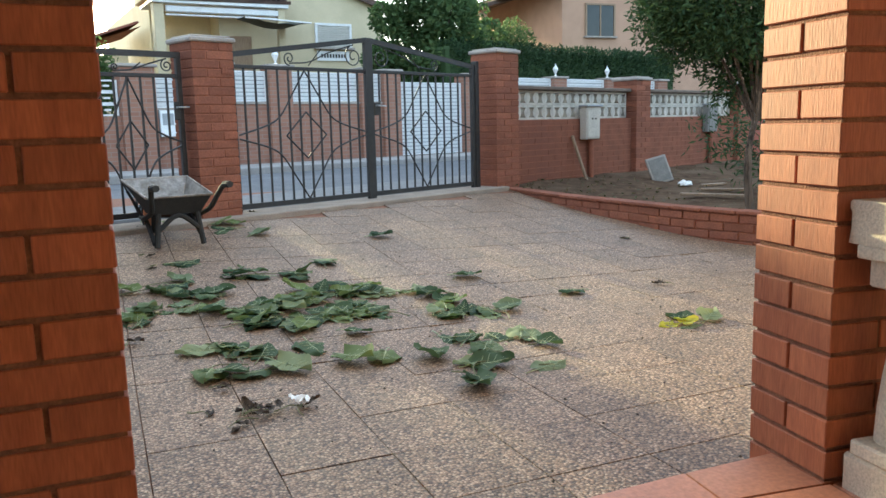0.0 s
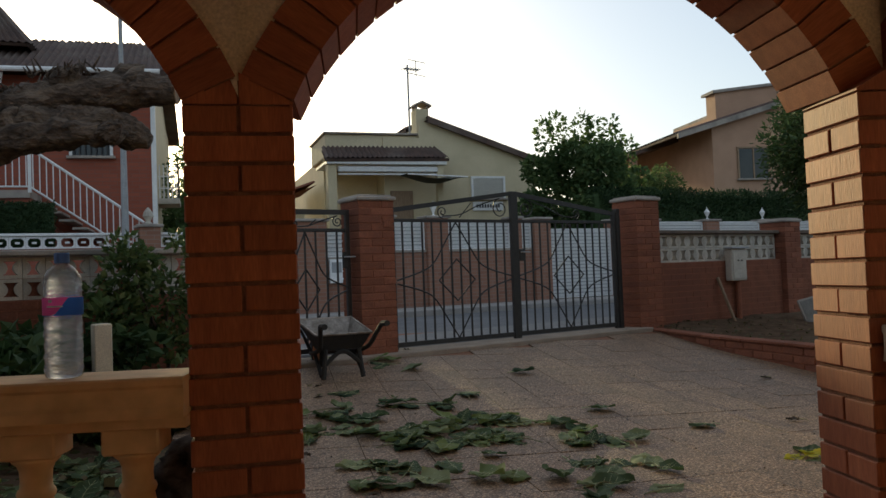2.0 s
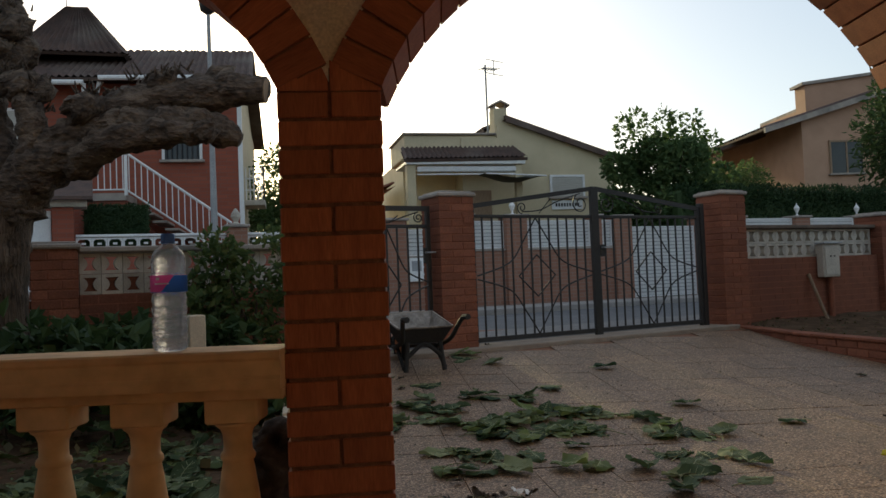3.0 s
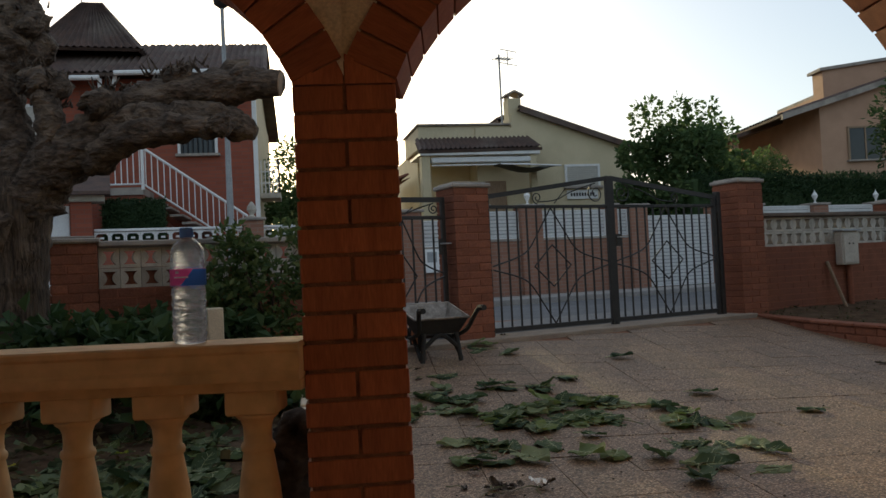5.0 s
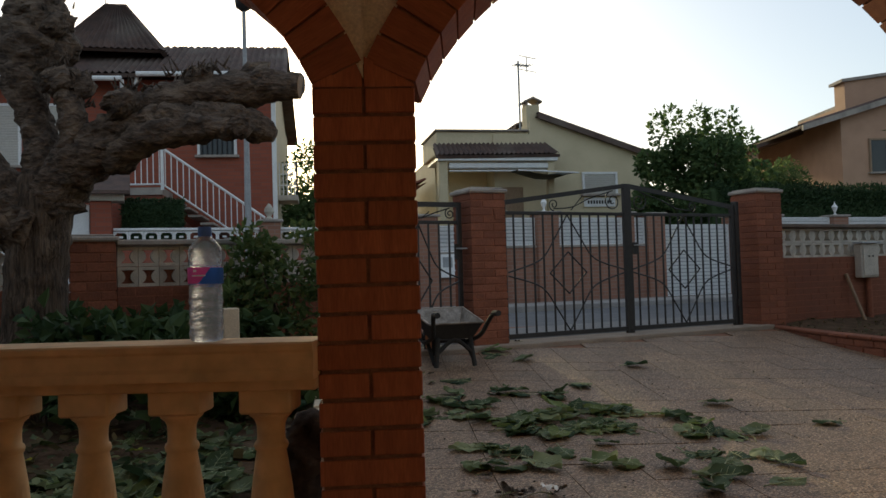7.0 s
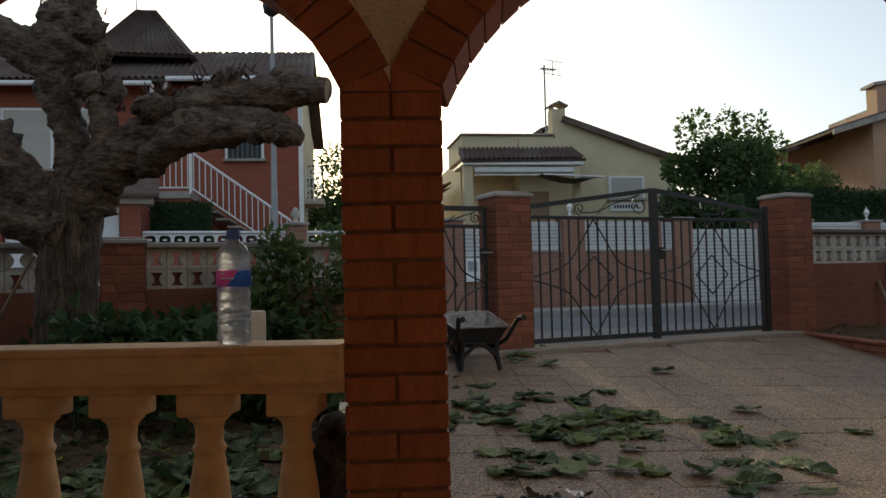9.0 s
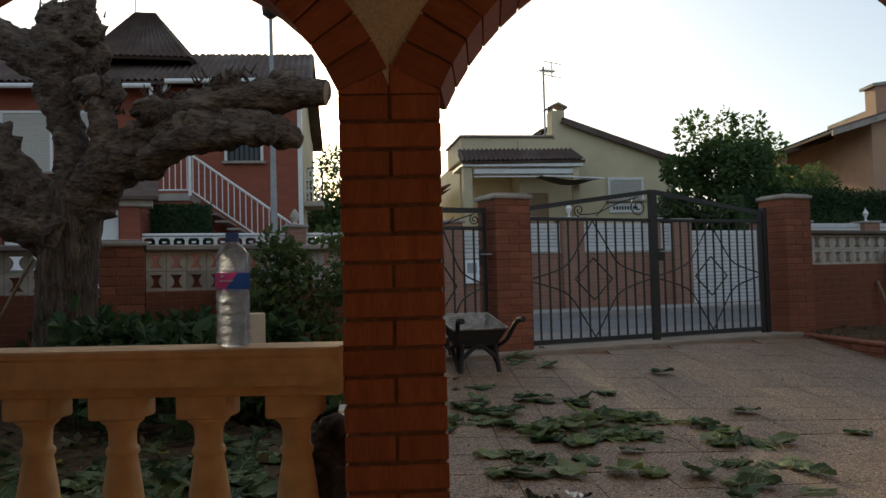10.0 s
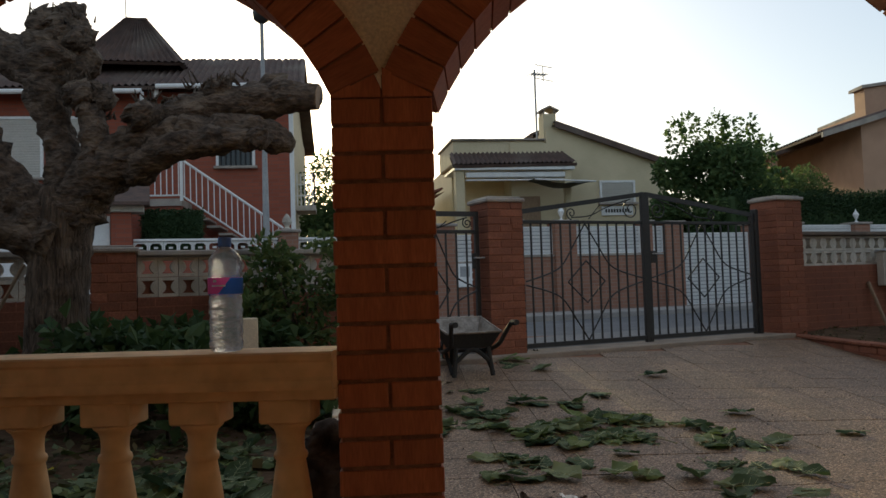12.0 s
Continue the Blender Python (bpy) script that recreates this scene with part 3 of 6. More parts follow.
gate_pillar(8.82, 9.3, 0.2, 1.70, 4, "brick pier in the front garden wall with a stone cap")
gate_pillar(-5.85, -5.5, 0.2, 1.40, 6, "brick pier of the front garden wall beside the pierced blocks", d0=-0.14)
for a, e, cols in ((2.345, 5.205, 15), (5.625, 8.815, 16)):
    w = wall_section("wall_front", a, e, 0.1, 1.135, 0.26, 11, "red brick garden wall topped by pale pierced blocks")
    lattice(a + 0.01, e - 0.01, 1.14, 1.525, 2, cols, w)
    coping(a, e, 1.528, 0.2, w, COPE)
for a, e, cols in ((-5.495, -3.625, 11), (-8.6, -5.855, 16)):
    w = wall_section("wall_front", a, e, 0.1, 1.015, 0.26, 12, "red brick garden wall topped by white pierced blocks")
    lattice(a + 0.01, e - 0.01, 1.02, 1.365, 2, cols, w)
    part("infill", MB().box(a + 0.01, e - 0.01, -0.015, 0.02, 1.016, 1.19), BRICK_WALL, w, "red mortar fill behind the lower blocks")
    coping(a, e, 1.368, 0.2, w)
struct("wall_far_side", MB().box(9.3, 22, -0.13, 0.13, 0, 1.6), BRICK2, "brick garden wall going on", GATE)
struct("wall_far_side", MB().box(-22, -8.6, -0.13, 0.13, 0, 1.4), BRICK2, "brick garden wall going on", GATE)

# ---- iron gates ----
BAR = MB().box(-0.008, 0.008, -0.008, 0.008, 0, 1).mesh("bar", IRON)


def leaf_gate(s0, s1, zb, zm, ztop, lab, star=True, m=GATE, name="iron_gate", post=0.045, nb=12, flip=False):
    """One gate leaf: frame, upright bars, a four-pointed star with a lozenge, scrolls under a sloping top rail."""
    t = thing(name, m, lab, "gate", "iron gates")
    y = -0.02
    za, ze = (ztop[0], ztop[1])
    for x, zt in ((s0, za), (s1, ze)):
        part("frame_post", MB().cbox(x - post / 2, x + post / 2, y - 0.022, y + 0.022, zb - 0.03, zt, 0.004), IRON, t)
    part("bottom_rail", MB().cbox(s0 + post / 2, s1 - post / 2, y - 0.018, y + 0.018, zb, zb + 0.05, 0.004), IRON, t)
    part("middle_rail", MB().cbox(s0 + post / 2, s1 - post / 2, y - 0.018, y + 0.018, zm - 0.035, zm, 0.004), IRON, t)
    top = MB()
    vs = []
    for x, z in ((s0, za), (s1, ze)):
        vs += [(x, y - 0.02, z - 0.05), (x, y + 0.02, z - 0.05), (x, y + 0.02, z), (x, y - 0.02, z)]
    top.add(vs, [(0, 1, 2, 3), (7, 6, 5, 4), (0, 4, 5, 1), (1, 5, 6, 2), (2, 6, 7, 3), (3, 7, 4, 0)])
    part("top_rail", top, IRON, t)
    W = s1 - s0
    for k in range(1, nb + 1):
        part("bar", BAR, None, t, m=pose(s0 + W * k / (nb + 1), y, zb + 0.05) @ Matrix.Diagonal((1, 1, zm - 0.035 - zb - 0.05, 1)))
    c, zc = (s0 + s1) / 2, zb + (zm - zb) * 0.505
    h = (zm - zb - 0.08) / 2
    for sx in (-1, 1):
        for sz in (-1, 1):
            pts = smooth_path([(c, y - 0.012, zc + sz * h), (c + sx * W * 0.10, y - 0.012, zc + sz * h * 0.62), (c + sx * W * 0.19, y - 0.012, zc + sz * h * 0.3),
                               (c + sx * W * 0.29, y - 0.012, zc + sz * h * 0.16), (c + sx * W * 0.475, y - 0.012, zc + sz * h * 0.03)], 5)
            part("star_bar", MB().tube(pts, 0.009, 6), IRON, t)
    lw, lh = W * 0.15, h * 0.36
    loz = [(c, zc + lh), (c + lw, zc), (c, zc - lh), (c - lw, zc)]
    for k in range(4):
        (xa, z1), (xb, z2) = loz[k], loz[(k + 1) % 4]
        part("lozenge_bar", MB().tube([(xa, y - 0.012, z1), (xb, y - 0.012, z2)], 0.009, 6), IRON, t)

    def spiral(cx, cz, r, turns, start, d):
        return [(cx + r * (1 - 0.8 * q) * math.cos(start + d * q * turns * 2 * math.pi), y, cz + r * (1 - 0.8 * q) * math.sin(start + d * q * turns * 2 * math.pi)) for q in [i / 24 for i in range(25)]]

    hi, d = (s1, -1) if ze >= za else (s0, 1)
    gap = max(za, ze) - zm - 0.05
    r = gap * 0.42
    part("scroll", MB().tube(spiral(hi + d * (r + 0.045), zm + r + 0.012, r, 1.6, math.pi / 2, -d), 0.007, 6), IRON, t)
    tail = smooth_path([(hi + d * (r + 0.045), y, zm + 2 * r + 0.012), (hi + d * W * 0.3, y, zm + gap * 0.55), (hi + d * W * 0.45, y, zm + gap * 0.2), (hi + d * W * 0.6, y, zm + gap * 0.12)], 6)
    part("scroll", MB().tube(tail, 0.007, 6), IRON, t)
    r2 = gap * 0.24
    part("scroll", MB().tube(spiral(hi + d * W * 0.6, zm + r2 + 0.012, r2, 1.4, -math.pi / 2, d), 0.007, 6), IRON, t)
    part("scroll", MB().tube([(hi + d * W * 0.36, y, zm + gap * 0.65), (hi + d * W * 0.46, y, zm + 0.02)], 0.006, 6), IRON, t)
    return t


g1 = leaf_gate(-1.665, -0.025, 0.345, 1.705, (1.82, 2.04), "tall dark iron gate leaf with star and lozenge bars, closed")
g2 = leaf_gate(0.03, 1.67, 0.345, 1.705, (2.04, 1.82), "tall dark iron gate leaf with star and lozenge bars, closed")
part("drop_bolt", MB().tube([(0.0, -0.035, 0.31), (0.0, -0.035, 0.62)], 0.009, 8), IRON, g1)
part("cover_strip", MB().cbox(-0.05, 0.055, -0.046, -0.043, 0.36, 2.02, 0.001), IRON, g1)
lk = part("lock_box", MB().cbox(0.06, 0.14, -0.05, -0.03, 1.22, 1.36, 0.004), IRON, g2)
part("lever_handle", MB().tube([(0.08, -0.05, 1.325), (0.08, -0.085, 1.325), (0.19, -0.085, 1.32)], 0.009, 8), GREY, lk, "bright metal lever")
for x in (-1.71, 1.745):
    p = thing("gate_post", GATE, "dark square iron hinge post of the gate", "gate post", "hinge posts")
    part("post", MB().cbox(x - 0.03, x + 0.03, -0.05, 0.03, 0.2, 1.86, 0.005), IRON, p)
    for z in (0.55, 1.6):
        part("hinge", MB().lathe([(0.016, 0), (0.016, 0.09)], 8, pose(x + (0.028 if x < 0 else -0.028), -0.03, z)), IRON, p)
pg = leaf_gate(-3.14, -2.2, 0.37, 1.60, (1.79, 1.79), "narrow dark iron garden gate with star bars, closed", name="garden_gate", nb=7)
lk = part("lock_box", MB().cbox(-2.27, -2.22, -0.05, -0.03, 1.2, 1.36, 0.004), IRON, pg)
part("lever_handle", MB().tube([(-2.25, -0.05, 1.31), (-2.25, -0.09, 1.31), (-2.14, -0.09, 1.31)], 0.009, 8), GREY, lk, "bright metal lever")

# ---- planting bed ----
edge = smooth_path([(x, y, 0) for x, y in BED_EDGE], 5)
bedtop = 0.30
mb = MB()
rows_w = [[], [], [], []]
for k, p in enumerate(edge):
    q = edge[min(k + 1, len(edge) - 1)] - edge[max(k - 1, 0)]
    nrm = np.array([q[1], -q[0], 0]) / np.linalg.norm(q)      # to the left of the walk downhill
    nrm = -nrm if nrm[0] < 0 else nrm
    a, b = p, p + nrm * 0.13
    for r, (pt, z) in enumerate(((a, -0.1), (a, bedtop - 0.035), (b, bedtop - 0.035), (b, -0.1))):
        rows_w[r].append((pt[0], pt[1], z))
bed = thing("bed_edging", pose(0, 0, 0), "low red brick edging of the planting bed with a thin coping", "edging")
tagged(bed, kind="structure")
part("core", mb.sheet(rows_w), MORTAR_DARK, bed)
lens = [0]
for a, b in zip(edge, edge[1:]):
    lens.append(lens[-1] + float(np.linalg.norm(b - a)))


def along(d):
    k = max(0, min(len(edge) - 2, int(np.searchsorted(lens, d)) - 1))
    q = edge[k + 1] - edge[k]
    p = edge[k] + q * ((d - lens[k]) / max(1e-6, lens[k + 1] - lens[k]))
    return p, math.degrees(math.atan2(q[1], q[0]))


bb = MB().cbox(0, 0.272, -0.012, 0.1, 0, 0.068, 0.004).mesh("brick", BRICK_WALL)
cc = MB().cbox(0, 0.33, -0.03, 0.15, 0, 0.03, 0.005).mesh("coping", BRICK_WALL)
for c in range(4):
    d = 0.05 + (0.14 if c % 2 else 0)
    while d < lens[-1] - 0.3:
        p, a = along(d)
        z = bedtop - 0.035 - (c + 1) * 0.078
        if z > rise(p[0], p[1]) - 0.075:
            part("brick", bb, None, bed, m=pose(p[0], p[1], z, 0, 0, a))
        d += 0.282
d = 0.0
while d < lens[-1] - 0.3:
    p, a = along(d)
    part("coping", cc, None, bed, m=pose(p[0], p[1], bedtop - 0.034, 0, 0, a))
    d += 0.335
rows = []
for f in range(9):
    row = []
    for k, p in enumerate(edge):
        far = GATE @ Vector((2.3 + 11 * k / (len(edge) - 1), -0.1, 0))
        a = np.array([p[0] + 0.1, p[1] + 0.03, 0])
        q = a * (1 - f / 8) + np.array([far.x, far.y, 0]) * f / 8
        row.append((q[0], q[1], max(0.205, rise(q[0], q[1]) + 0.02) + 0.035 * noise.noise((q[0] * 2.3, q[1] * 2.3, 1))))
    rows.append(row)
bed_rows = rows
struct("bed_soil", MB().sheet(rows), SOIL, "dark bare soil of the raised planting bed", smooth=True)

# ---- across the street: fence with louvred panels ----
def far_pier(s0, s1, z1, lab, finial=False, m=FENCE, d0=-0.1, d1=0.3):
    p = thing("fence_pier", m, lab, "pillar", "fence piers")
    part("pier", MB().cbox(s0, s1, d0, d1, KERB - 0.1, z1, 0.008), BRICK3, p)
    part("cap", MB().cbox(s0 - 0.05, s1 + 0.05, d0 - 0.05, d1 + 0.05, z1, z1 + 0.06, 0.015), STONE, p)
    if finial:
        c = (s0 + s1) / 2
        f = thing("lantern_finial", m @ pose(c, 0.1, z1 + 0.06), "small white pointed finial on a fence pier", "finial", "white finials")
        part("stem", MB().lathe([(0.05, 0), (0.05, 0.02), (0.022, 0.04), (0.022, 0.09)], 10), WHITE, f)
        part("body", MB().lathe([(0.03, 0.09), (0.075, 0.2), (0.08, 0.21), (0.03, 0.29), (0.012, 0.32), (0.008, 0.36)], 8), WHITE, f)
    return p


def louvre(s0, s1, z0, z1, n, lab, m=FENCE, name="louvred_panel", cat="fence panel", y=0.05):
    p = thing(name, m, lab, cat, "white louvred panels")
    e = 0.03
    part("frame", MB().box(s0, s0 + e, y - 0.02, y + 0.02, z0, z1).box(s1 - e, s1, y - 0.02, y + 0.02, z0, z1).box(s0 + e, s1 - e, y - 0.02, y + 0.02, z0, z0 + e).box(s0 + e, s1 - e, y - 0.02, y + 0.02, z1 - e, z1), WHITE, p)
    # added sheet that stops sun between the slats; its grey stands for slat shade
    part("backing", MB().box(s0 + e, s1 - e, y + 0.045, y + 0.055, z0, z1), GREY, p)
    h = (z1 - z0 - 2 * e) / n
    me = MB().box(0, s1 - s0 - 2 * e, -0.006, 0.006, -h * 0.4, h * 0.4).mesh("slat", WHITE)
    for k in range(n):
        part("slat", me, None, p, m=pose(s0 + e, y, z0 + e + (k + 0.5) * h, 22, 0, 0))
    return p


def dwarf_wall(s0, s1, z1, lab="brown brick base wall of the fence", m=FENCE):
    w = thing("wall_fence", m, lab, "wall")
    tagged(w, kind="structure")
    part("brickwork", MB().box(s0, s1, 0.0, 0.2, KERB - 0.1, z1), BRICK3, w)
    coping(s0, s1, z1, 0.2, w, STONE, 0.1)


for a, b, z, fin in ((-1.28, -0.93, 2.38, False), (-0.12, 0.42, 2.37, True), (2.18, 2.43, 2.36, False), (2.8, 3.29, 2.34, False), (5.28, 6.86, 2.3, False),
                     (8.6, 9.12, 2.29, True), (10.9, 11.35, 2.29, True), (13.4, 13.9, 2.29, False)):
    far_pier(a, b, z, "brown brick fence pier with a stone cap", fin)
for a, b in ((-0.93, -0.12), (0.42, 2.18), (2.43, 2.8), (6.86, 8.6), (9.12, 10.9), (11.35, 13.4)):
    dwarf_wall(a, b, 1.61)
    louvre(a + 0.01, b - 0.01, 1.67, 2.29, 7, "white louvred metal panel on the brick fence wall")
louvre(3.3, 5.27, 0.4, 2.12, 19, "tall white louvred garage gate in the fence, shut", name="garage_gate", cat="gate")
dwarf_wall(13.9, 30, 1.6)
# small gate and pierced blocks nearer to the brick house
for a, b, z in ((-3.15, -2.5, 2.3), (-4.3, -3.95, 2.3)):
    far_pier(a, b, z, "brown brick fence pier with a stone cap")
w = thing("wall_fence", FENCE, "brick wall with stacked white pierced blocks", "wall")
tagged(w, kind="structure")
part("brickwork", MB().box(-3.95, -3.15, 0.0, 0.2, 0.2, 1.4), BRICK3, w)
lattice(-3.94, -3.16, 1.41, 2.07, 3, 2, w, True, 0.1, WHITE)
louvre(-2.48, -1.3, 1.55, 2.12, 6, "white louvred metal panel over the letter box")
dwarf_wall(-2.5, -1.28, 1.5)
mbx = thing("letter_box", FENCE, "white metal letter box on the brick fence", "letter box")
part("body", MB().cbox(-2.46, -2.12, -0.1, -0.005, 1.0, 1.5, 0.01), WHITE, mbx)
part("slot_door", MB().cbox(-2.42, -2.2, -0.108, -0.1, 1.22, 1.44, 0.003), GREY, mbx, "grey hinged flap")
# brick house's fence
far_pier(-6.21, -5.83, 2.2, "red brick fence pier with a white finial", False)
f = thing("stone_finial", FENCE @ pose(-6.02, 0.1, 2.26), "pale pine-cone finial on a brick pier", "finial")
part("body", MB().lathe([(0.07, 0), (0.08, 0.03), (0.04, 0.06), (0.06, 0.1), (0.1, 0.16), (0.085, 0.23), (0.04, 0.3), (0.01, 0.33)], 12), WHITEBLK, f)
for a, b, c in ((-8.9, -6.22, 10), (-5.82, -4.31, 5)):
    w = thing("wall_fence", FENCE, "red brick fence wall with a row of white oblong blocks", "wall")
    tagged(w, kind="structure")
    part("brickwork", MB().box(a, b, 0.0, 0.2, 0.2, 1.82), BRICK2, w)
    lattice(a, b, 1.83, 2.05, 1, c, w, True, 0.1, WHITE)
    coping(a, b, 2.055, 0.12, w, WHITE, 0.1)
gp = thing("gate_porch", FENCE, "tiled canopy on brick posts over the brick house's entrance", "canopy")
part("post", MB().cbox(-9.28, -8.92, -0.1, 0.26, 0.2, 2.6, 0.01), BRICK2, gp)
part("post", MB().cbox(-11.6, -11.24, -0.1, 0.26, 0.2, 2.6, 0.01), BRICK2, gp)
part("lintel", MB().cbox(-11.9, -8.7, -0.18, 0.34, 2.6, 2.76, 0.01), WHITEBLK, gp)
rf = MB()
rf.add([(-12, -0.4, 2.77), (-8.6, -0.4, 2.77), (-8.6, 0.6, 3.2), (-12, 0.6, 3.2), (-12, -0.4, 2.71), (-8.6, -0.4, 2.71), (-8.6, 0.6, 2.765), (-12, 0.6, 2.765)],
       [(0, 1, 2, 3), (7, 6, 5, 4), (0, 4, 5, 1), (1, 5, 6, 2), (2, 6, 7, 3), (3, 7, 4, 0)])
part("tiled_roof", rf, ROOF, gp)
part("door", MB().cbox(-11.2, -9.3, 0.05, 0.1, 0.3, 2.55, 0.01), WHITE, gp, "white metal entrance door")
struct("wall_fence_end", MB().box(-30, -11.62, 0, 0.2, 0.1, 1.9), BRICK2, "red brick fence wall going on", FENCE)

# street lamp
sl = thing("street_lamp", FENCE @ pose(-6.5, -0.45, KERB + 0.07), "tall grey street lamp with a round dark head", "street lamp")
part("pole", MB().lathe([(0.075, 0), (0.07, 1.5), (0.05, 3.4), (0.035, 5.9)], 12), GREY, sl)
part("base_door", MB().cbox(-0.03, 0.03, -0.085, -0.07, 0.5, 0.8, 0.004), GREY, sl)
part("head", MB().lathe([(0.04, 5.86), (0.15, 5.94), (0.17, 6.06), (0.16, 6.2), (0.09, 6.27), (0.02, 6.29)], 16), IRON, sl, smooth=True)


def tiled_slope(a, b, c, d, parent, name="tiled_roof", n=40, mat=ROOF, thick=0.06):
    """Roof slope from eave a-b up to ridge d-c, with rows of rounded tiles."""
    a, b, c, d = (Vector(p) for p in (a, b, c, d))
    up = (b - a).cross(d - a).normalized()
    if up.z < 0:
        up = -up
    rows = []
    for r in range(3):
        t = r / 2
        p0, p1 = a.lerp(d, t), b.lerp(c, t)
        rows.append([p0.lerp(p1, k / (2 * n)) + up * (thick if k % 2 else 0.0) for k in range(2 * n + 1)])
    m = MB().sheet(rows)
    m.sheet([[p - up * 0.08 for p in (a, b)], [p - up * 0.08 for p in (d, c)]])
    m.add([a, b, b - up * 0.08, a - up * 0.08], [(0, 1, 2, 3)])
    return part(name, m, mat, parent)


def window(parent, s0, s1, z0, z1, y, glass=GLASSDARK, bars=0, shutter=False, frame=WHITE, d=-1):
    w = part("window", MB().box(s0, s1, y - 0.02, y + 0.05, z0, z1), SHUTTER if shutter else glass, parent)
    e = 0.05
    part("frame", MB().box(s0 - e, s0 + 0.01, y - 0.05, y + 0.02, z0, z1).box(s1 - 0.01, s1 + e, y - 0.05, y + 0.02, z0, z1).box(s0 - e, s1 + e, y - 0.05, y + 0.02, z1 - 0.01, z1 + e), frame, w)
    part("sill", MB().cbox(s0 - 0.1, s1 + 0.1, y - 0.12, y + 0.02, z0 - 0.06, z0, 0.008), STONE, w)
    if not shutter and not bars:
        part("mullion", MB().box((s0 + s1) / 2 - 0.025, (s0 + s1) / 2 + 0.025, y - 0.04, y - 0.021, z0, z1), frame, w)
    if shutter:
        me = MB().box(0, s1 - s0 - 0.03, -0.006, 0.006, -0.018, 0.018).mesh("slat", SHUTTER)
        k = z0 + 0.03
        while k < z1 - 0.02:
            part("slat", me, None, w, m=pose(s0 + 0.015, y - 0.028, k, 20, 0, 0))
            k += 0.055
    for k in range(bars):
        x = s0 + (s1 - s0) * (k + 0.5) / bars
        part("grille_bar", MB().box(x - 0.01, x + 0.01, y - 0.12, y - 0.1, z0, z1), IRON, w)
    return w


# yellow house
h = thing("yellow_house", HOUSE_Y, "single-storey yellow rendered house with gable roof and chimney", "house")
mb = MB()
prof = [(0.0, 0.2), (4.28, 0.2), (4.28, 4.12), (1.25, 5.12), (1.0, 5.04), (0.98, 4.7), (0.0, 4.7)]
n = len(prof)
mb.add([(x, y, z) for y in (0.0, 8.0) for x, z in prof], [tuple(range(n)), tuple(range(2 * n - 1, n - 1, -1))] + [(k, n + k, n + (k + 1) % n, (k + 1) % n) for k in range(n)])
part("gable_wall", mb, YELLOW, h)
part("side_wing", MB().box(-1.4, -0.01, 0.9, 8.0, 0.2, 4.3), YELLOW, h)
tiled_slope((4.5, -0.15, 4.12), (4.5, 8.2, 4.12), (1.2, 8.2, 5.24), (1.2, -0.15, 5.24), h, n=50)
tiled_slope((0.97, 1.2, 5.16), (0.97, 8.2, 5.16), (1.2, 8.2, 5.24), (1.2, 1.2, 5.24), h, n=50)
part("verge", MB().add([(1.2, -0.17, 5.10), (4.52, -0.17, 3.98), (4.52, -0.17, 4.13), (1.2, -0.17, 5.25), (1.2, -0.1, 5.10), (4.52, -0.1, 3.98), (4.52, -0.1, 4.13), (1.2, -0.1, 5.25)],
                       [(0, 1, 2, 3), (7, 6, 5, 4), (0, 4, 5, 1), (2, 6, 7, 3), (1, 5, 6, 2), (0, 3, 7, 4)]), ROOF, h)
part("parapet", MB().cbox(-1.5, 0.97, 0.05, 2.2, 4.2, 4.77, 0.02), YELLOW, h)
part("parapet_cap", MB().cbox(-1.55, 0.955, -0.03, 2.25, 4.77, 4.82, 0.01), STONE, h)
tiled_slope((-1.65, -0.75, 4.02), (1.55, -0.75, 4.06), (1.45, 0.05, 4.46), (-1.6, 0.05, 4.42), h, "porch_roof", 26)
part("porch_beam", MB().cbox(-1.62, 1.5, -0.7, -0.55, 3.9, 4.0, 0.01), WHITE, h)
part("soffit", MB().box(-1.6, 1.5, -0.55, 0.9, 3.94, 4.0), WHITE, h)
part("awning_box", MB().cbox(-1.32, 1.3, -0.62, -0.5, 3.72, 3.86, 0.02), WHITE, h, "white rolled awning under the porch beam")
part("awning_slat", MB().cbox(-1.32, 1.3, -0.6, -0.52, 3.64, 3.68, 0.01), WHITE, h)
part("column", MB().cbox(1.25, 1.42, -0.62, -0.45, 0.3, 3.9, 0.01), YELLOW, h)
part("column", MB().cbox(-1.58, -1.36, -0.62, -0.3, 0.3, 3.9, 0.01), YELLOW, h)
part("porch_back", MB().box(-1.35, 0.0, 0.8, 0.9, 0.3, 3.9), YELLOW, h)
part("door", MB().cbox(0.15, 0.75, -0.06, 0.0, 0.4, 3.3, 0.01), WOOD, h, "dark wooden porch door")
window(h, 2.44, 3.33, 3.1, 3.64, -0.01, shutter=True)
sg = thing("wall_sign", HOUSE_Y, "small white wall sign with a dark line of lettering", "sign")
part("board", MB().cbox(2.42, 3.3, -0.04, -0.012, 2.76, 3.01, 0.006), WHITE, sg)
for k in range(9):
    part("print_bar", MB().box(2.52 + k * 0.078, 2.57 + k * 0.078, -0.045, -0.0405, 2.84, 2.93), IRON, sg)
ch = part("chimney", MB().cbox(0.96, 1.31, 0.1, 0.55, 4.6, 5.5, 0.01), YELLOW, h)
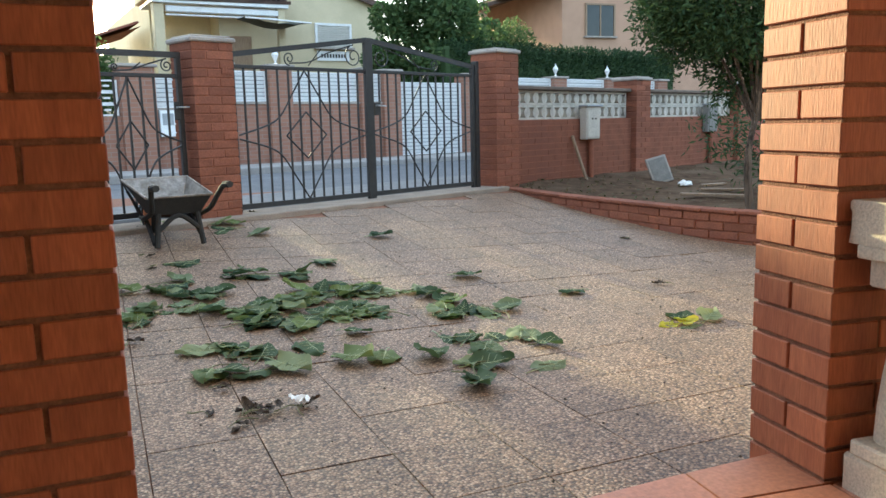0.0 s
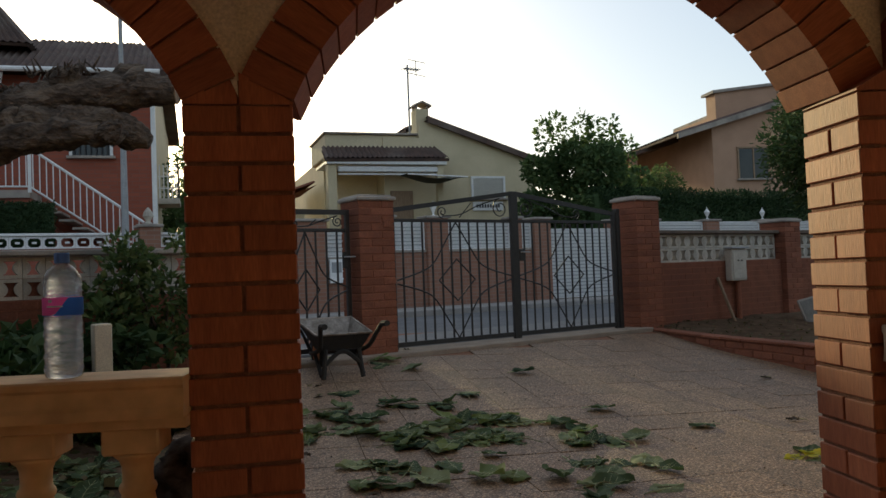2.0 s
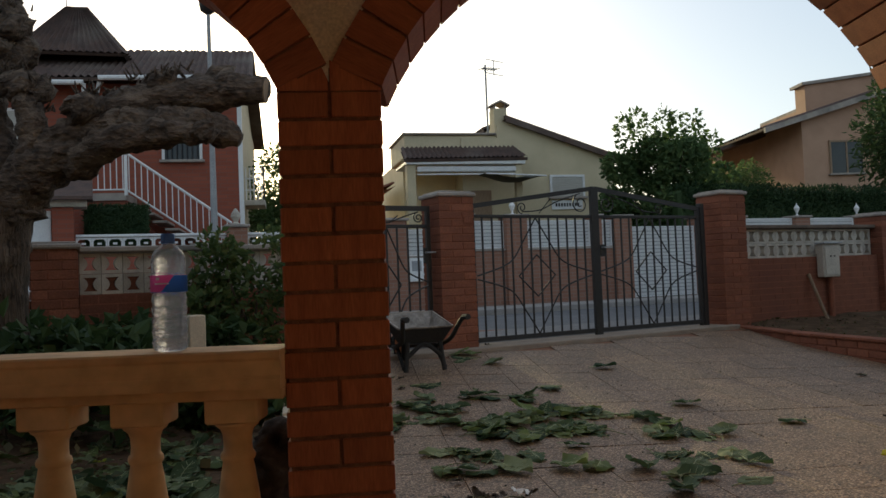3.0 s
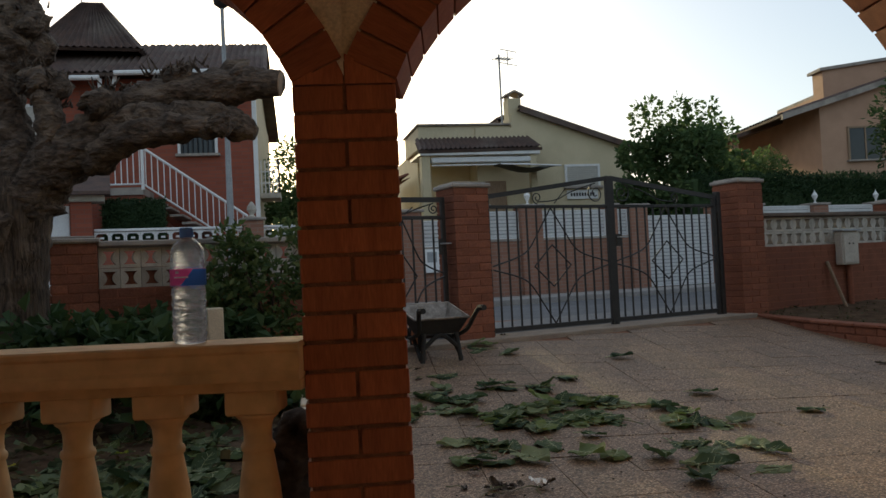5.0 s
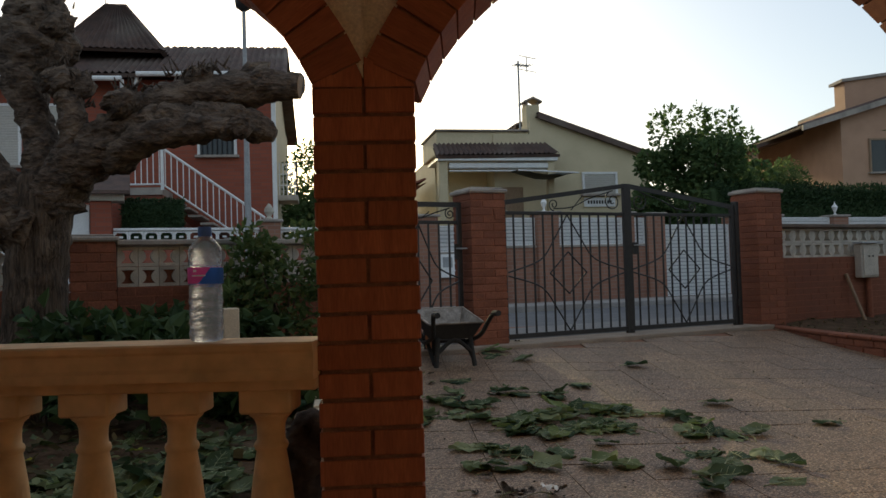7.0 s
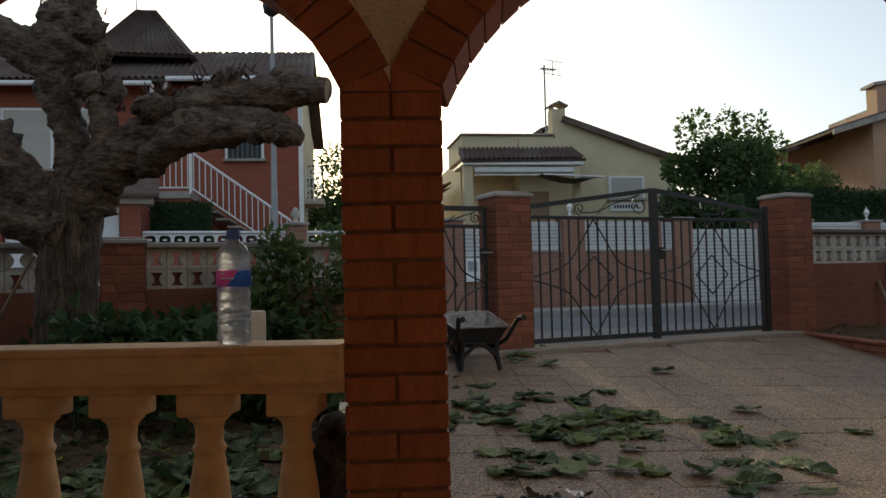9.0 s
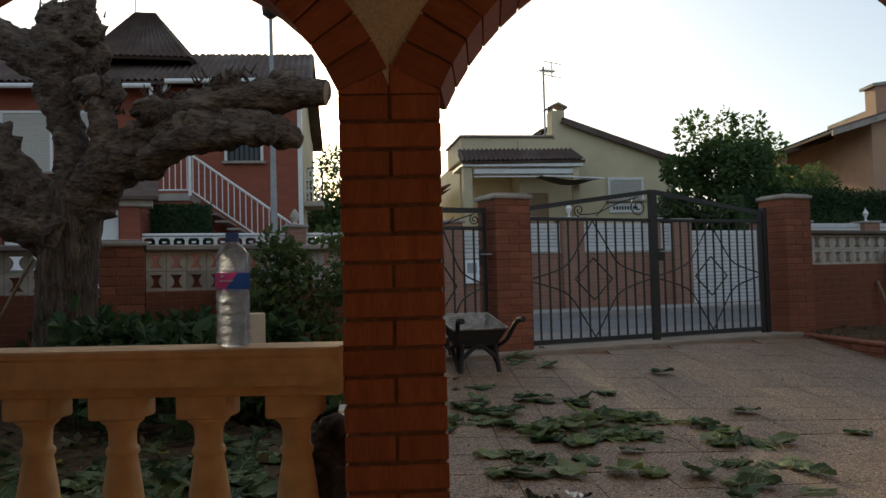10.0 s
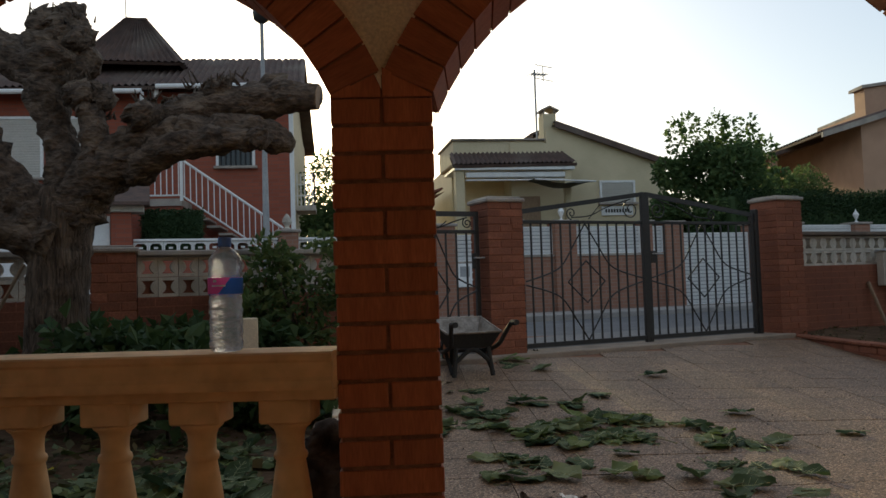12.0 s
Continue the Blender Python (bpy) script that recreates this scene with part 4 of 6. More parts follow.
part("chimney_cap", MB().add([(0.88, 0.05, 5.6), (1.135, 0.05, 5.72), (1.39, 0.05, 5.6), (1.39, 0.05, 5.56), (1.135, 0.05, 5.67), (0.88, 0.05, 5.56), (0.88, 0.6, 5.6), (1.135, 0.6, 5.72), (1.39, 0.6, 5.6), (1.39, 0.6, 5.56), (1.135, 0.6, 5.67), (0.88, 0.6, 5.56)],
                             [(0, 1, 4, 5), (1, 2, 3, 4), (6, 11, 10, 7), (7, 10, 9, 8), (0, 6, 7, 1), (1, 7, 8, 2), (5, 4, 10, 11), (4, 3, 9, 10), (0, 5, 11, 6), (2, 8, 9, 3)]), STONE, ch)
for x in (0.99, 1.28):
    part("cap_post", MB().box(x - 0.02, x + 0.02, 0.12, 0.5, 5.5, 5.6), STONE, ch)
an = thing("television_antenna", HOUSE_Y @ pose(0.86, 0.4, 0), "thin metal television aerial beside the chimney", "antenna")
part("mast", MB().tube([(0, 0, 4.8), (0, 0, 6.75)], 0.026, 6), GREY, an)
part("boom", MB().tube([(-0.12, -0.1, 6.62), (0.4, 0.3, 6.7)], 0.018, 6), GREY, an)
for k in range(6):
    q = k / 5
    c = Vector((-0.12, -0.1, 6.62)).lerp(Vector((0.4, 0.3, 6.7)), q)
    part("element", MB().tube([c + Vector((0.06, -0.16, 0)), c - Vector((0.06, -0.16, 0))], 0.011, 5), GREY, an)
part("reflector", MB().tube([(0.3, 0.2, 6.5), (0.3, 0.2, 6.92)], 0.014, 5), GREY, an)
part("reflector", MB().tube([(0.05, 0.1, 6.93), (0.6, 0.3, 6.9)], 0.012, 5), GREY, an)
part("reflector", MB().tube([(0.05, 0.1, 6.56), (0.6, 0.3, 6.53)], 0.012, 5), GREY, an)
# low side shed roof beside the yellow house
sh = thing("shed", HOUSE_Y, "low lean-to with a red tiled roof beside the yellow house", "shed")
part("shed_wall", MB().box(-3.4, -1.9, 1.2, 4, 0.2, 2.9), YELLOW, sh)
tiled_slope((-3.6, 1.0, 2.95), (-3.6, 4, 2.95), (-1.62, 4, 3.65), (-1.62, 1.0, 3.65), sh, "shed_roof", 14, BRICK_WALL)

# brick house
h = thing("brick_house", HOUSE_B, "two-storey red brick house with dark tiled roof and outside stair", "house")
part("front_wall", MB().box(-11, 0.03, 0.0, 0.3, 0.2, 5.6), BRICK2, h)
part("side_wall", MB().box(-0.27, 0.03, 0.3, 8.0, 0.2, 5.6), YELLOW, h, "cream rendered side wall")
part("quoin", MB().cbox(-0.04, 0.06, -0.03, 0.12, 0.2, 5.55, 0.01), WHITE, h, "white corner strip")
part("back_wall", MB().box(-11, 0.03, 7.7, 8.0, 0.2, 5.75), BRICK2, h)
tiled_slope((-11.2, -0.5, 5.5), (0.35, -0.5, 5.66), (0.3, 2.2, 6.98), (-11.2, 2.2, 6.9), h, n=80)
tiled_slope((0.35, 8.4, 5.6), (-11.2, 8.4, 5.6), (-11.2, 2.2, 6.9), (0.3, 2.2, 6.98), h, n=60)
part("gable", MB().add([(0.0, -0.1, 5.6), (0.0, 8, 5.6), (0.0, 2.2, 6.85), (-0.25, -0.1, 5.6), (-0.25, 8, 5.6), (-0.25, 2.2, 6.85)], [(0, 1, 2), (3, 5, 4), (0, 3, 4, 1), (1, 4, 5, 2), (2, 5, 3, 0)]), YELLOW, h)
part("gutter", MB().tube([(-11, -0.53, 5.46), (-3.15, -0.53, 5.5)], 0.055, 8), WHITE, h)
part("gutter", MB().tube([(-2.85, -0.53, 5.6), (0.2, -0.53, 5.64)], 0.055, 8), WHITE, h)
part("downpipe", MB().tube(smooth_path([(-3.15, -0.5, 5.48), (-3.15, -0.4, 5.25), (-2.95, -0.3, 5.3), (-2.85, -0.4, 5.6)], 4), 0.045, 8), WHITE, h)
tiled_slope((-4.85, 0.45, 6.45), (-2.45, 0.45, 6.4), (-3.5, 1.55, 7.74), (-3.95, 1.55, 7.8), h, "raised_roof", 16)
tiled_slope((-2.45, 0.45, 6.4), (-2.45, 3.4, 6.4), (-3.5, 2.3, 7.74), (-3.5, 1.55, 7.74), h, "raised_roof", 16)
tiled_slope((-4.85, 3.4, 6.45), (-4.85, 0.45, 6.45), (-3.95, 1.55, 7.8), (-3.95, 2.3, 7.8), h, "raised_roof", 16)
tiled_slope((-2.45, 3.4, 6.4), (-4.85, 3.4, 6.45), (-3.95, 2.3, 7.8), (-3.5, 2.3, 7.74), h, "raised_roof", 16)
part("ridge", MB().cbox(-4.0, -3.46, 1.5, 2.35, 7.72, 7.82, 0.03), ROOF, h)
part("roof_rod", MB().tube([(-3.95, 1.5, 7.5), (-3.95, 1.5, 8.7)], 0.015, 6), GREY, h)
window(h, -1.62, -0.86, 3.9, 4.9, -0.01, bars=7)
window(h, -6.4, -5.4, 3.7, 5.0, -0.01, shutter=True)
window(h, -4.95, -4.45, 3.2, 5.0, -0.01, shutter=True)
window(h, -9.0, -8.0, 3.7, 5.0, -0.01, shutter=True)
ac = part("balcony", MB().cbox(0.03, 0.5, 0.9, 1.9, 2.95, 3.08, 0.01), WHITEBLK, h)
for k in range(8):
    part("rail_bar", MB().box(0.46, 0.48, 0.92 + k * 0.13, 0.94 + k * 0.13, 3.08, 3.85), IRON, ac)
for k in range(5):
    part("rail_bar", MB().box(0.06 + k * 0.09, 0.085 + k * 0.09, 0.9, 0.92, 3.08, 3.85), WHITE, ac)
for z in (3.3, 3.57):
    part("cross_bar", MB().box(0.04, 0.47, 0.895, 0.9, z, z + 0.025), WHITE, ac)
part("balcony_rail", MB().box(0.45, 0.49, 0.9, 1.9, 3.85, 3.88), IRON, ac)
# outside stair with white rail
st = part("stair", MB().box(-3.15, -2.22, -1.2, -0.01, 2.9, 3.05), STONE, h)
part("landing_wall", MB().box(-3.15, -2.22, -1.15, -0.9, 0.3, 2.9), BRICK2, st)
for k in range(9):
    x = -2.2 + k * 0.24
    part("step", MB().cbox(x, x + 0.28, -1.2, -0.02, 2.75 - k * 0.165, 2.8 - k * 0.165, 0.005), STONE, st)
tops = [(-3.1, 3.88), (-2.22, 3.88), (-0.15, 2.38)]
part("hand_rail", MB().tube([(x, -1.18, z) for x, z in tops], 0.028, 6), WHITE, st)
part("low_rail", MB().tube([(x, -1.18, z - 0.76) for x, z in tops], 0.02, 6), WHITE, st)
part("newel", MB().box(-3.14, -3.06, -1.22, -1.14, 3.0, 3.98), WHITE, st)
part("newel", MB().box(-2.25, -2.19, -1.21, -1.15, 3.0, 3.9), WHITE, st)
for k in range(25):
    x = -3.0 + k * 0.12
    zt = 3.88 if x < -2.22 else 3.88 - (x + 2.22) * 1.5 / 2.07
    part("rail_bar", MB().box(x - 0.009, x + 0.009, -1.189, -1.171, zt - 0.76, zt), WHITE, st)
part("under_stair", MB().add([(-2.2, -1.1, 0.3), (0.0, -1.1, 0.3), (-2.2, -1.1, 2.7), (-2.2, -0.1, 0.3), (0.0, -0.1, 0.3), (-2.2, -0.1, 2.7)], [(0, 1, 2), (3, 5, 4), (0, 3, 4, 1), (1, 4, 5, 2), (2, 5, 3, 0)]), BRICK2, st)

# orange house
h = thing("orange_house", HOUSE_O, "two-storey orange rendered house with sloping roofline", "house")
# the main block stands forward; a tiled porch roof on posts runs back along its side
prof = [(2.6, 0.2), (14, 0.2), (14, 7.3), (5.6, 7.3), (5.6, 6.72), (2.6, 5.85)]
n = len(prof)
part("front_wall", MB().add([(x, y, z) for y in (0.0, 9.0) for x, z in prof], [tuple(range(n)), tuple(range(2 * n - 1, n - 1, -1))] + [(k, n + k, n + (k + 1) % n, (k + 1) % n) for k in range(n)]), ORANGE, h)
part("roof_box", MB().add([(x, y, z) for y in (0.3, 0.95) for x, z in ((2.95, 5.9), (5.75, 6.7), (5.75, 7.42), (2.95, 7.08))], [(0, 1, 2, 3), (7, 6, 5, 4), (0, 4, 5, 1), (1, 5, 6, 2), (2, 6, 7, 3), (3, 7, 4, 0)]), ORANGE, h)
part("roof_box_cap", MB().add([(x, y, z) for y in (0.2, 1.05) for x, z in ((2.82, 7.07), (5.85, 7.43), (5.85, 7.53), (2.82, 7.17))], [(0, 1, 2, 3), (7, 6, 5, 4), (0, 4, 5, 1), (1, 5, 6, 2), (2, 6, 7, 3), (3, 7, 4, 0)]), STONE, h)
tiled_slope((1.25, -0.25, 5.6), (1.25, 9, 5.6), (5.6, 9, 6.88), (5.6, -0.25, 6.88), h, n=40)
part("verge", MB().add([(x, y, z) for y in (-0.32, -0.2) for x, z in ((1.2, 5.4), (5.6, 6.66), (5.6, 6.86), (1.2, 5.58))], [(0, 1, 2, 3), (7, 6, 5, 4), (0, 4, 5, 1), (1, 5, 6, 2), (2, 6, 7, 3), (3, 7, 4, 0)]), STONE, h)
part("side_porch_roof", MB().add([(x, y, z) for y in (2.5, 9.0) for x, z in ((0.6, 5.2), (2.6, 5.75), (2.6, 5.9), (0.6, 5.34))], [(0, 1, 2, 3), (7, 6, 5, 4), (0, 4, 5, 1), (1, 5, 6, 2), (2, 6, 7, 3), (3, 7, 4, 0)]), ROOF, h)
for y in (2.9, 8.6):
    part("porch_post", MB().cbox(0.8, 1.05, y - 0.12, y + 0.12, 0.2, 5.3, 0.01), ORANGE, h)
window(h, 3.54, 4.64, 4.02, 5.08, -0.01, frame=WOOD)
window(h, 6.96, 8.25, 5.9, 6.86, -0.01, shutter=True)
ch = part("chimney", MB().cbox(7.15, 7.65, 0.5, 1.0, 7.3, 8.2, 0.01), BRICK3, h)
part("chimney_cap", MB().cbox(7.05, 7.75, 0.4, 1.1, 8.2, 8.28, 0.01), STONE, ch)
part("roof_edge", MB().cbox(5.61, 14.2, -0.3, 9, 7.3, 7.42, 0.01), STONE, h)

# ---- foliage ----
def leaf_quads(centres, normals, size, rr, aspect=0.5, fold=0.25):
    """Small folded leaves at the given places."""
    b = MB()
    for c, nrm in zip(centres, normals):
        d = Vector((rr.gauss(0, 1), rr.gauss(0, 1), rr.gauss(0, 0.7))) + nrm * 0.8
        d.normalize()
        s = d.cross(Vector((rr.gauss(0, 1), rr.gauss(0, 1), rr.gauss(0, 1)))).normalized()
        u = d.cross(s)
        L = size * rr.uniform(0.6, 1.25)
        w = L * aspect
        b.add([c, c + d * L * 0.45 + s * w * 0.5 + u * w * fold, c + d * L, c + d * L * 0.45 - s * w * 0.5 + u * w * fold], [(0, 1, 2), (0, 2, 3)])
    return b


def crown_points(clumps, n, rr, shell=0.55):
    """Points scattered in the outer part of several clumps."""
    cs, ns = [], []
    tot = sum(r[3] ** 2 for r in clumps)
    for x, y, z, r, *sq in clumps:
        q = sq[0] if sq else 1.0
        for _ in range(int(n * r * r / tot)):
            d = Vector((rr.gauss(0, 1), rr.gauss(0, 1), rr.gauss(0, 1))).normalized()
            k = rr.uniform(shell, 1.05) * (1 + 0.3 * noise.noise(d * 2.5 + Vector((x, y, z))))
            cs.append(Vector((x + d.x * r * k, y + d.y * r * k, z + d.z * r * k * q)))
            ns.append(d)
    return cs, ns


def leafy_tree(name, base, trunk_h, clumps, n, size, mat, lab, cat, seed, aspect=0.5, trunk_r=0.08, stems=5):
    rr = random.Random(seed)
    t = thing(name, pose(*base), lab, cat)
    top = Vector((clumps[0][0], clumps[0][1], clumps[0][2]))
    part("trunk", MB().tube(smooth_path([(0, 0, -0.1), (rr.uniform(-0.05, 0.05), rr.uniform(-0.05, 0.05), trunk_h * 0.5), (top.x * 0.4, top.y * 0.4, trunk_h)], 5),
                            [trunk_r * (1.25 - 0.5 * k / 10) for k in range(11)], 9, rough=0.2), BARK, t, smooth=True)
    for c in clumps[:stems]:
        a = Vector((top.x * 0.4, top.y * 0.4, trunk_h * 0.9))
        b = Vector(c[:3])
        part("limb", MB().tube(smooth_path([a, a.lerp(b, 0.5) + Vector((rr.uniform(-.1, .1), rr.uniform(-.1, .1), 0.1)), b + Vector((0, 0, c[3] * 0.5))], 4), [trunk_r * (0.6 - 0.5 * k / 8) for k in range(9)], 6), BARK, t)
    cs, ns = crown_points(clumps, n, rr)
    part("crown", leaf_quads(cs, ns, size, rr, aspect), mat, t)
    return t


def around(cx, cy, cz, rx, ry, rz, n, r, seed):
    rr = random.Random(seed)
    out = [(cx, cy, cz, r * 1.5)]
    for _ in range(n):
        d = Vector((rr.gauss(0, 1), rr.gauss(0, 1), rr.gauss(0, 1))).normalized()
        out.append((cx + d.x * rx, cy + d.y * ry, cz + d.z * rz, r * rr.uniform(0.7, 1.3)))
    return out


tp = FENCE @ Vector((6.35, 2.2, 0))
clumps = around(0, 0, 2.9, 1.35, 1.0, 1.3, 16, 0.55, 4) + [(-1.25, -0.2, 4.6, 0.25, 2.4), (-0.78, 0.0, 4.85, 0.25, 2.5), (-0.1, 0.1, 4.8, 0.26, 2.4), (0.3, 0, 4.7, 0.25, 2.3), (0.8, 0, 4.6, 0.26, 2.3), (1.25, 0, 4.1, 0.26, 2.0), (-1.3, -0.2, 3.05, 0.45), (-1.6, -0.2, 2.5, 0.5), (-1.25, 0, 3.6, 0.36), (-0.4, 0, 4.2, 0.4), (0.5, 0, 4.1, 0.4), (-1.5, 0, 3.7, 0.4), (1.5, 0, 3.3, 0.4), (-1.5, -0.2, 2.4, 0.6), (-1.75, -0.3, 1.5, 0.65), (-0.9, -0.4, 1.3, 0.7), (0.1, -0.4, 1.4, 0.8), (1.2, -0.3, 1.6, 0.7), (1.75, 0, 2.5, 0.5)]
leafy_tree("garden_tree", (tp.x, tp.y, 0.3), 1.6, clumps, 19000, 0.18, LEAF_TREE, "broad green garden tree behind the louvred fence", "tree", 5, 0.6, 0.1, 12)
leafy_tree("shrub", (7.2, 21.9, 0.3), 1.6, around(0, 0, 3.0, 0.95, 0.6, 0.75, 16, 0.38, 14), 5000, 0.12, LEAF_ROSE, "loose light-green shrub behind the fence", "shrub", 9, 0.4, 0.05)
# cypress hedge behind the fence
hd = thing("cypress_hedge", FENCE, "clipped dark green cypress hedge behind the fence", "hedge")
rr = random.Random(21)
cs, ns = [], []
for _ in range(9000):
    s = rr.uniform(5.6, 15.5)
    top = 3.28 + 0.12 * noise.noise((s * 1.3, 0, 0))
    z = top - abs(rr.gauss(0, 0.55))
    y = 0.85 - abs(rr.gauss(0, 0.12)) + (0 if z < top - 0.15 else rr.uniform(0, 0.6))
    cs.append(Vector((s, y, max(z, 0.4)))), ns.append(Vector((0, -0.6, 0.8)))
part("foliage", leaf_quads(cs, ns, 0.13, rr, 0.35), LEAF_HEDGE, hd)
part("core", MB().cbox(5.5, 15.6, 0.8, 1.5, 0.3, 3.12, 0.08), LEAF_HEDGE, hd)
# box hedge at the brick house
hd = thing("box_hedge", FENCE, "clipped dark green hedge by the brick house stair", "hedge")
cs, ns = [], []
for _ in range(3500):
    s, z = rr.uniform(-8.78, -7.58), rr.uniform(1.7, 2.72)
    f = rr.random()
    y = 0.7 + rr.uniform(-0.03, 0.03) if f < 0.7 else 0.7 + rr.uniform(0, 0.7)
    if f >= 0.7:
        z = 2.7 + rr.uniform(-0.04, 0.04)
    cs.append(Vector((s, y, z))), ns.append(Vector((0, -0.7, 0.6)))
part("foliage", leaf_quads(cs, ns, 0.06, rr, 0.5), LEAF_HEDGE, hd)
part("core", MB().cbox(-8.77, -7.6, 0.72, 1.4, 0.3, 2.68, 0.05), LEAF_HEDGE, hd)
tp = FENCE @ Vector((-9.6, 0.9, 0))
leafy_tree("shrub", (tp.x, tp.y, 0.3), 1.0, [(0, 0, 2.0, 0.35)], 500, 0.08, LEAF_DARK, "small dark shrub behind the entrance", "shrub", 31)
# trees in the gap between the houses
for k, (s, u, z, r, sd) in enumerate(((-4.9, 5.5, 3.2, 1.0, 41), (-4.3, 8.0, 2.8, 1.1, 42), (-2.4, 9.5, 2.4, 1.2, 43))):
    tp = FENCE @ Vector((s, u, 0))
    leafy_tree("garden_tree", (tp.x, tp.y, 0.3), z * 0.5, around(0, 0, z - 0.3, 0.7, 0.7, r, 10, 0.5, sd), 1300, 0.13, LEAF_TREE, "loose green tree in the gap between the houses", "tree", sd)
# added low trees, mostly hidden by the porch pillar, to keep sun off the drive
for k, (x, y, z, sd) in enumerate(((-5.3, 19.5, 2.6, 44), (-4.3, 20.2, 2.5, 45), (-6.2, 19.2, 2.7, 46))):
    leafy_tree("garden_tree", (x, y, 0.3), 1.2, around(0, 0, z - 0.5, 0.6, 0.5, 0.7, 12, 0.45, sd), 2600, 0.14, LEAF_TREE, "low bushy green tree added in the house gap to shade the drive", "tree", sd)
leafy_tree("garden_tree", (-6.05, 19.75, 0.3), 1.8, around(0, 0, 3.1, 0.6, 0.5, 1.15, 18, 0.42, 47) + [(-0.35, 0, 4.2, 0.3, 1.4), (0.1, 0, 4.35, 0.3, 1.5), (0.5, 0, 4.2, 0.3, 1.4)], 5200, 0.13, LEAF_TREE, "tall loose green tree in the gap between the houses", "tree", 48)
# sagging dark awning cloth under the yellow house porch
aw = thing("porch_awning", HOUSE_Y, "dark sagging awning cloth half let down under the porch", "awning")
rows = []
for i in range(9):
    q = i / 8
    row = []
    for j in range(6):
        v = j / 5
        x = 0.25 + 1.45 * q
        # a slack belly between the box and the drawn-out front bar
        row.append((x, -0.65 - 0.85 * v, 3.62 - 0.1 * v * (0.4 + q) - 0.2 * math.sin(math.pi * min(1, q * 1.05)) * math.sin(math.pi * (0.15 + 0.7 * v)) + 0.02 * noise.noise((x * 4, v * 5, 1))))
    rows.append(row)
cl = MB().sheet(rows)
cl.sheet([[(x, y, z - 0.015) for x, y, z in r] for r in rows])
part("cloth", cl, AWNING, aw, smooth=True)
part("front_bar", MB().tube([(0.2, -1.5, 3.55), (1.75, -1.5, 3.48)], 0.02, 7), WHITE, aw)

# oleander in the bed
leafy_tree("oleander", (3.5, 4.95, 0.2), 0.95, around(0.25, 0.3, 2.1, 0.95, 0.7, 0.7, 30, 0.34, 7) + [(0.1, 0.3, 2.0, 0.65), (-0.7, 0.5, 1.85, 0.3), (0.2, 0.2, 2.7, 0.3), (-0.25, 0.3, 2.3, 0.28), (0.5, 0.1, 2.9, 0.3), (-0.45, 0.3, 1.8, 0.3), (0.9, 0.3, 1.9, 0.5), (0.7, 0.6, 1.5, 0.4), (1.3, 0.5, 1.6, 0.5)], 46000, 0.075, LEAF_DARK, "large dense oleander bush in the planting bed", "bush", 8, 0.34, 0.035, 14)
for k, (x, y, z, r, sd) in enumerate(((5.2, 4.6, 1.5, 0.7, 51), (6.3, 4.2, 1.7, 0.9, 52), (5.0, 6.6, 0.7, 0.5, 53))):
    leafy_tree("shrub", (x, y, 0.2), z * 0.5, around(0, 0, z, 0.6, 0.6, z * 0.55, 12, 0.4, sd), 2600, 0.10, LEAF_DARK, "dark green shrub growing in the planting bed", "shrub", sd, 0.25, 0.04)

# ---- meter boxes and things in the bed ----
# the second box gets the slab's dark grey as the oleander's shade on it
for s, z0, z1, box_mat, lab in ((3.985, 0.845, 1.305, BOXGREY, "pale grey meter box on the brick garden wall"), (7.72, 0.865, 1.33, SLAB_AND_SHADED_BOX, "grey meter box on the brick garden wall, darkened for bush shade")):
    b = thing("meter_box", GATE, lab, "meter box", "meter boxes")
    part("case", MB().cbox(s - 0.175, s + 0.175, -0.25, -0.135, z0, z1, 0.012), box_mat, b)
    part("door", MB().cbox(s - 0.15, s + 0.15, -0.262, -0.25, z0 + 0.03, z1 - 0.05, 0.004), box_mat, b)
    part("hood", MB().cbox(s - 0.2, s + 0.2, -0.285, -0.134, z1, z1 + 0.025, 0.005), GREY, b)
    for k in (0, 1):
        part("catch", MB().lathe([(0.012, 0), (0.012, 0.008)], 8, pose(s - 0.04 + k * 0.08, -0.262, z1 - 0.17, 90)), BLACK, b)
    part("conduit", MB().tube([(s + 0.05, -0.18, z0), (s + 0.05, -0.18, 0.2)], 0.04, 8), BRICK_WALL, b)
stick = thing("wooden_pole", GATE, "thin weathered wooden pole leaning on the brick wall", "pole")
part("shaft", MB().tube([(3.77, -0.33, 0.17), (3.60, -0.155, 0.905)], 0.024, 8), WOOD, stick)
slab = thing("stone_slab", pose(4.78, 8.62, 0.2, -20, -14, -10), "grey slab with a pale rim leaning in the bed", "slab")
part("rim", MB().cbox(-0.15, 0.15, -0.02, 0.02, 0, 0.4, 0.006), STONE, slab)
part("face", MB().cbox(-0.125, 0.125, -0.026, -0.02, 0.03, 0.37, 0.002), SLAB_AND_SHADED_BOX, slab)
for k, (x, y, a, L) in enumerate(((4.07, 6.35, -49, 0.8), (4.6, 6.9, -35, 0.6), (4.9, 7.6, 10, 0.4))):
    pk = thing("plank", pose(x, y, 0.24, 2, 0, a), "rough grey scrap plank lying on the soil", "plank", "scrap planks")
    part("board", MB().cbox(-L / 2, L / 2, -0.04, 0.04, -0.012, 0.012, 0.003), WOOD, pk)
rg = thing("crumpled_bag", pose(4.59, 7.78, 0.22), "small crumpled white plastic bag on the soil", "bag")
bm_ = MB().lathe([(0.02, 0), (0.1, 0.015), (0.08, 0.05), (0.03, 0.07), (0.004, 0.075)], 14)
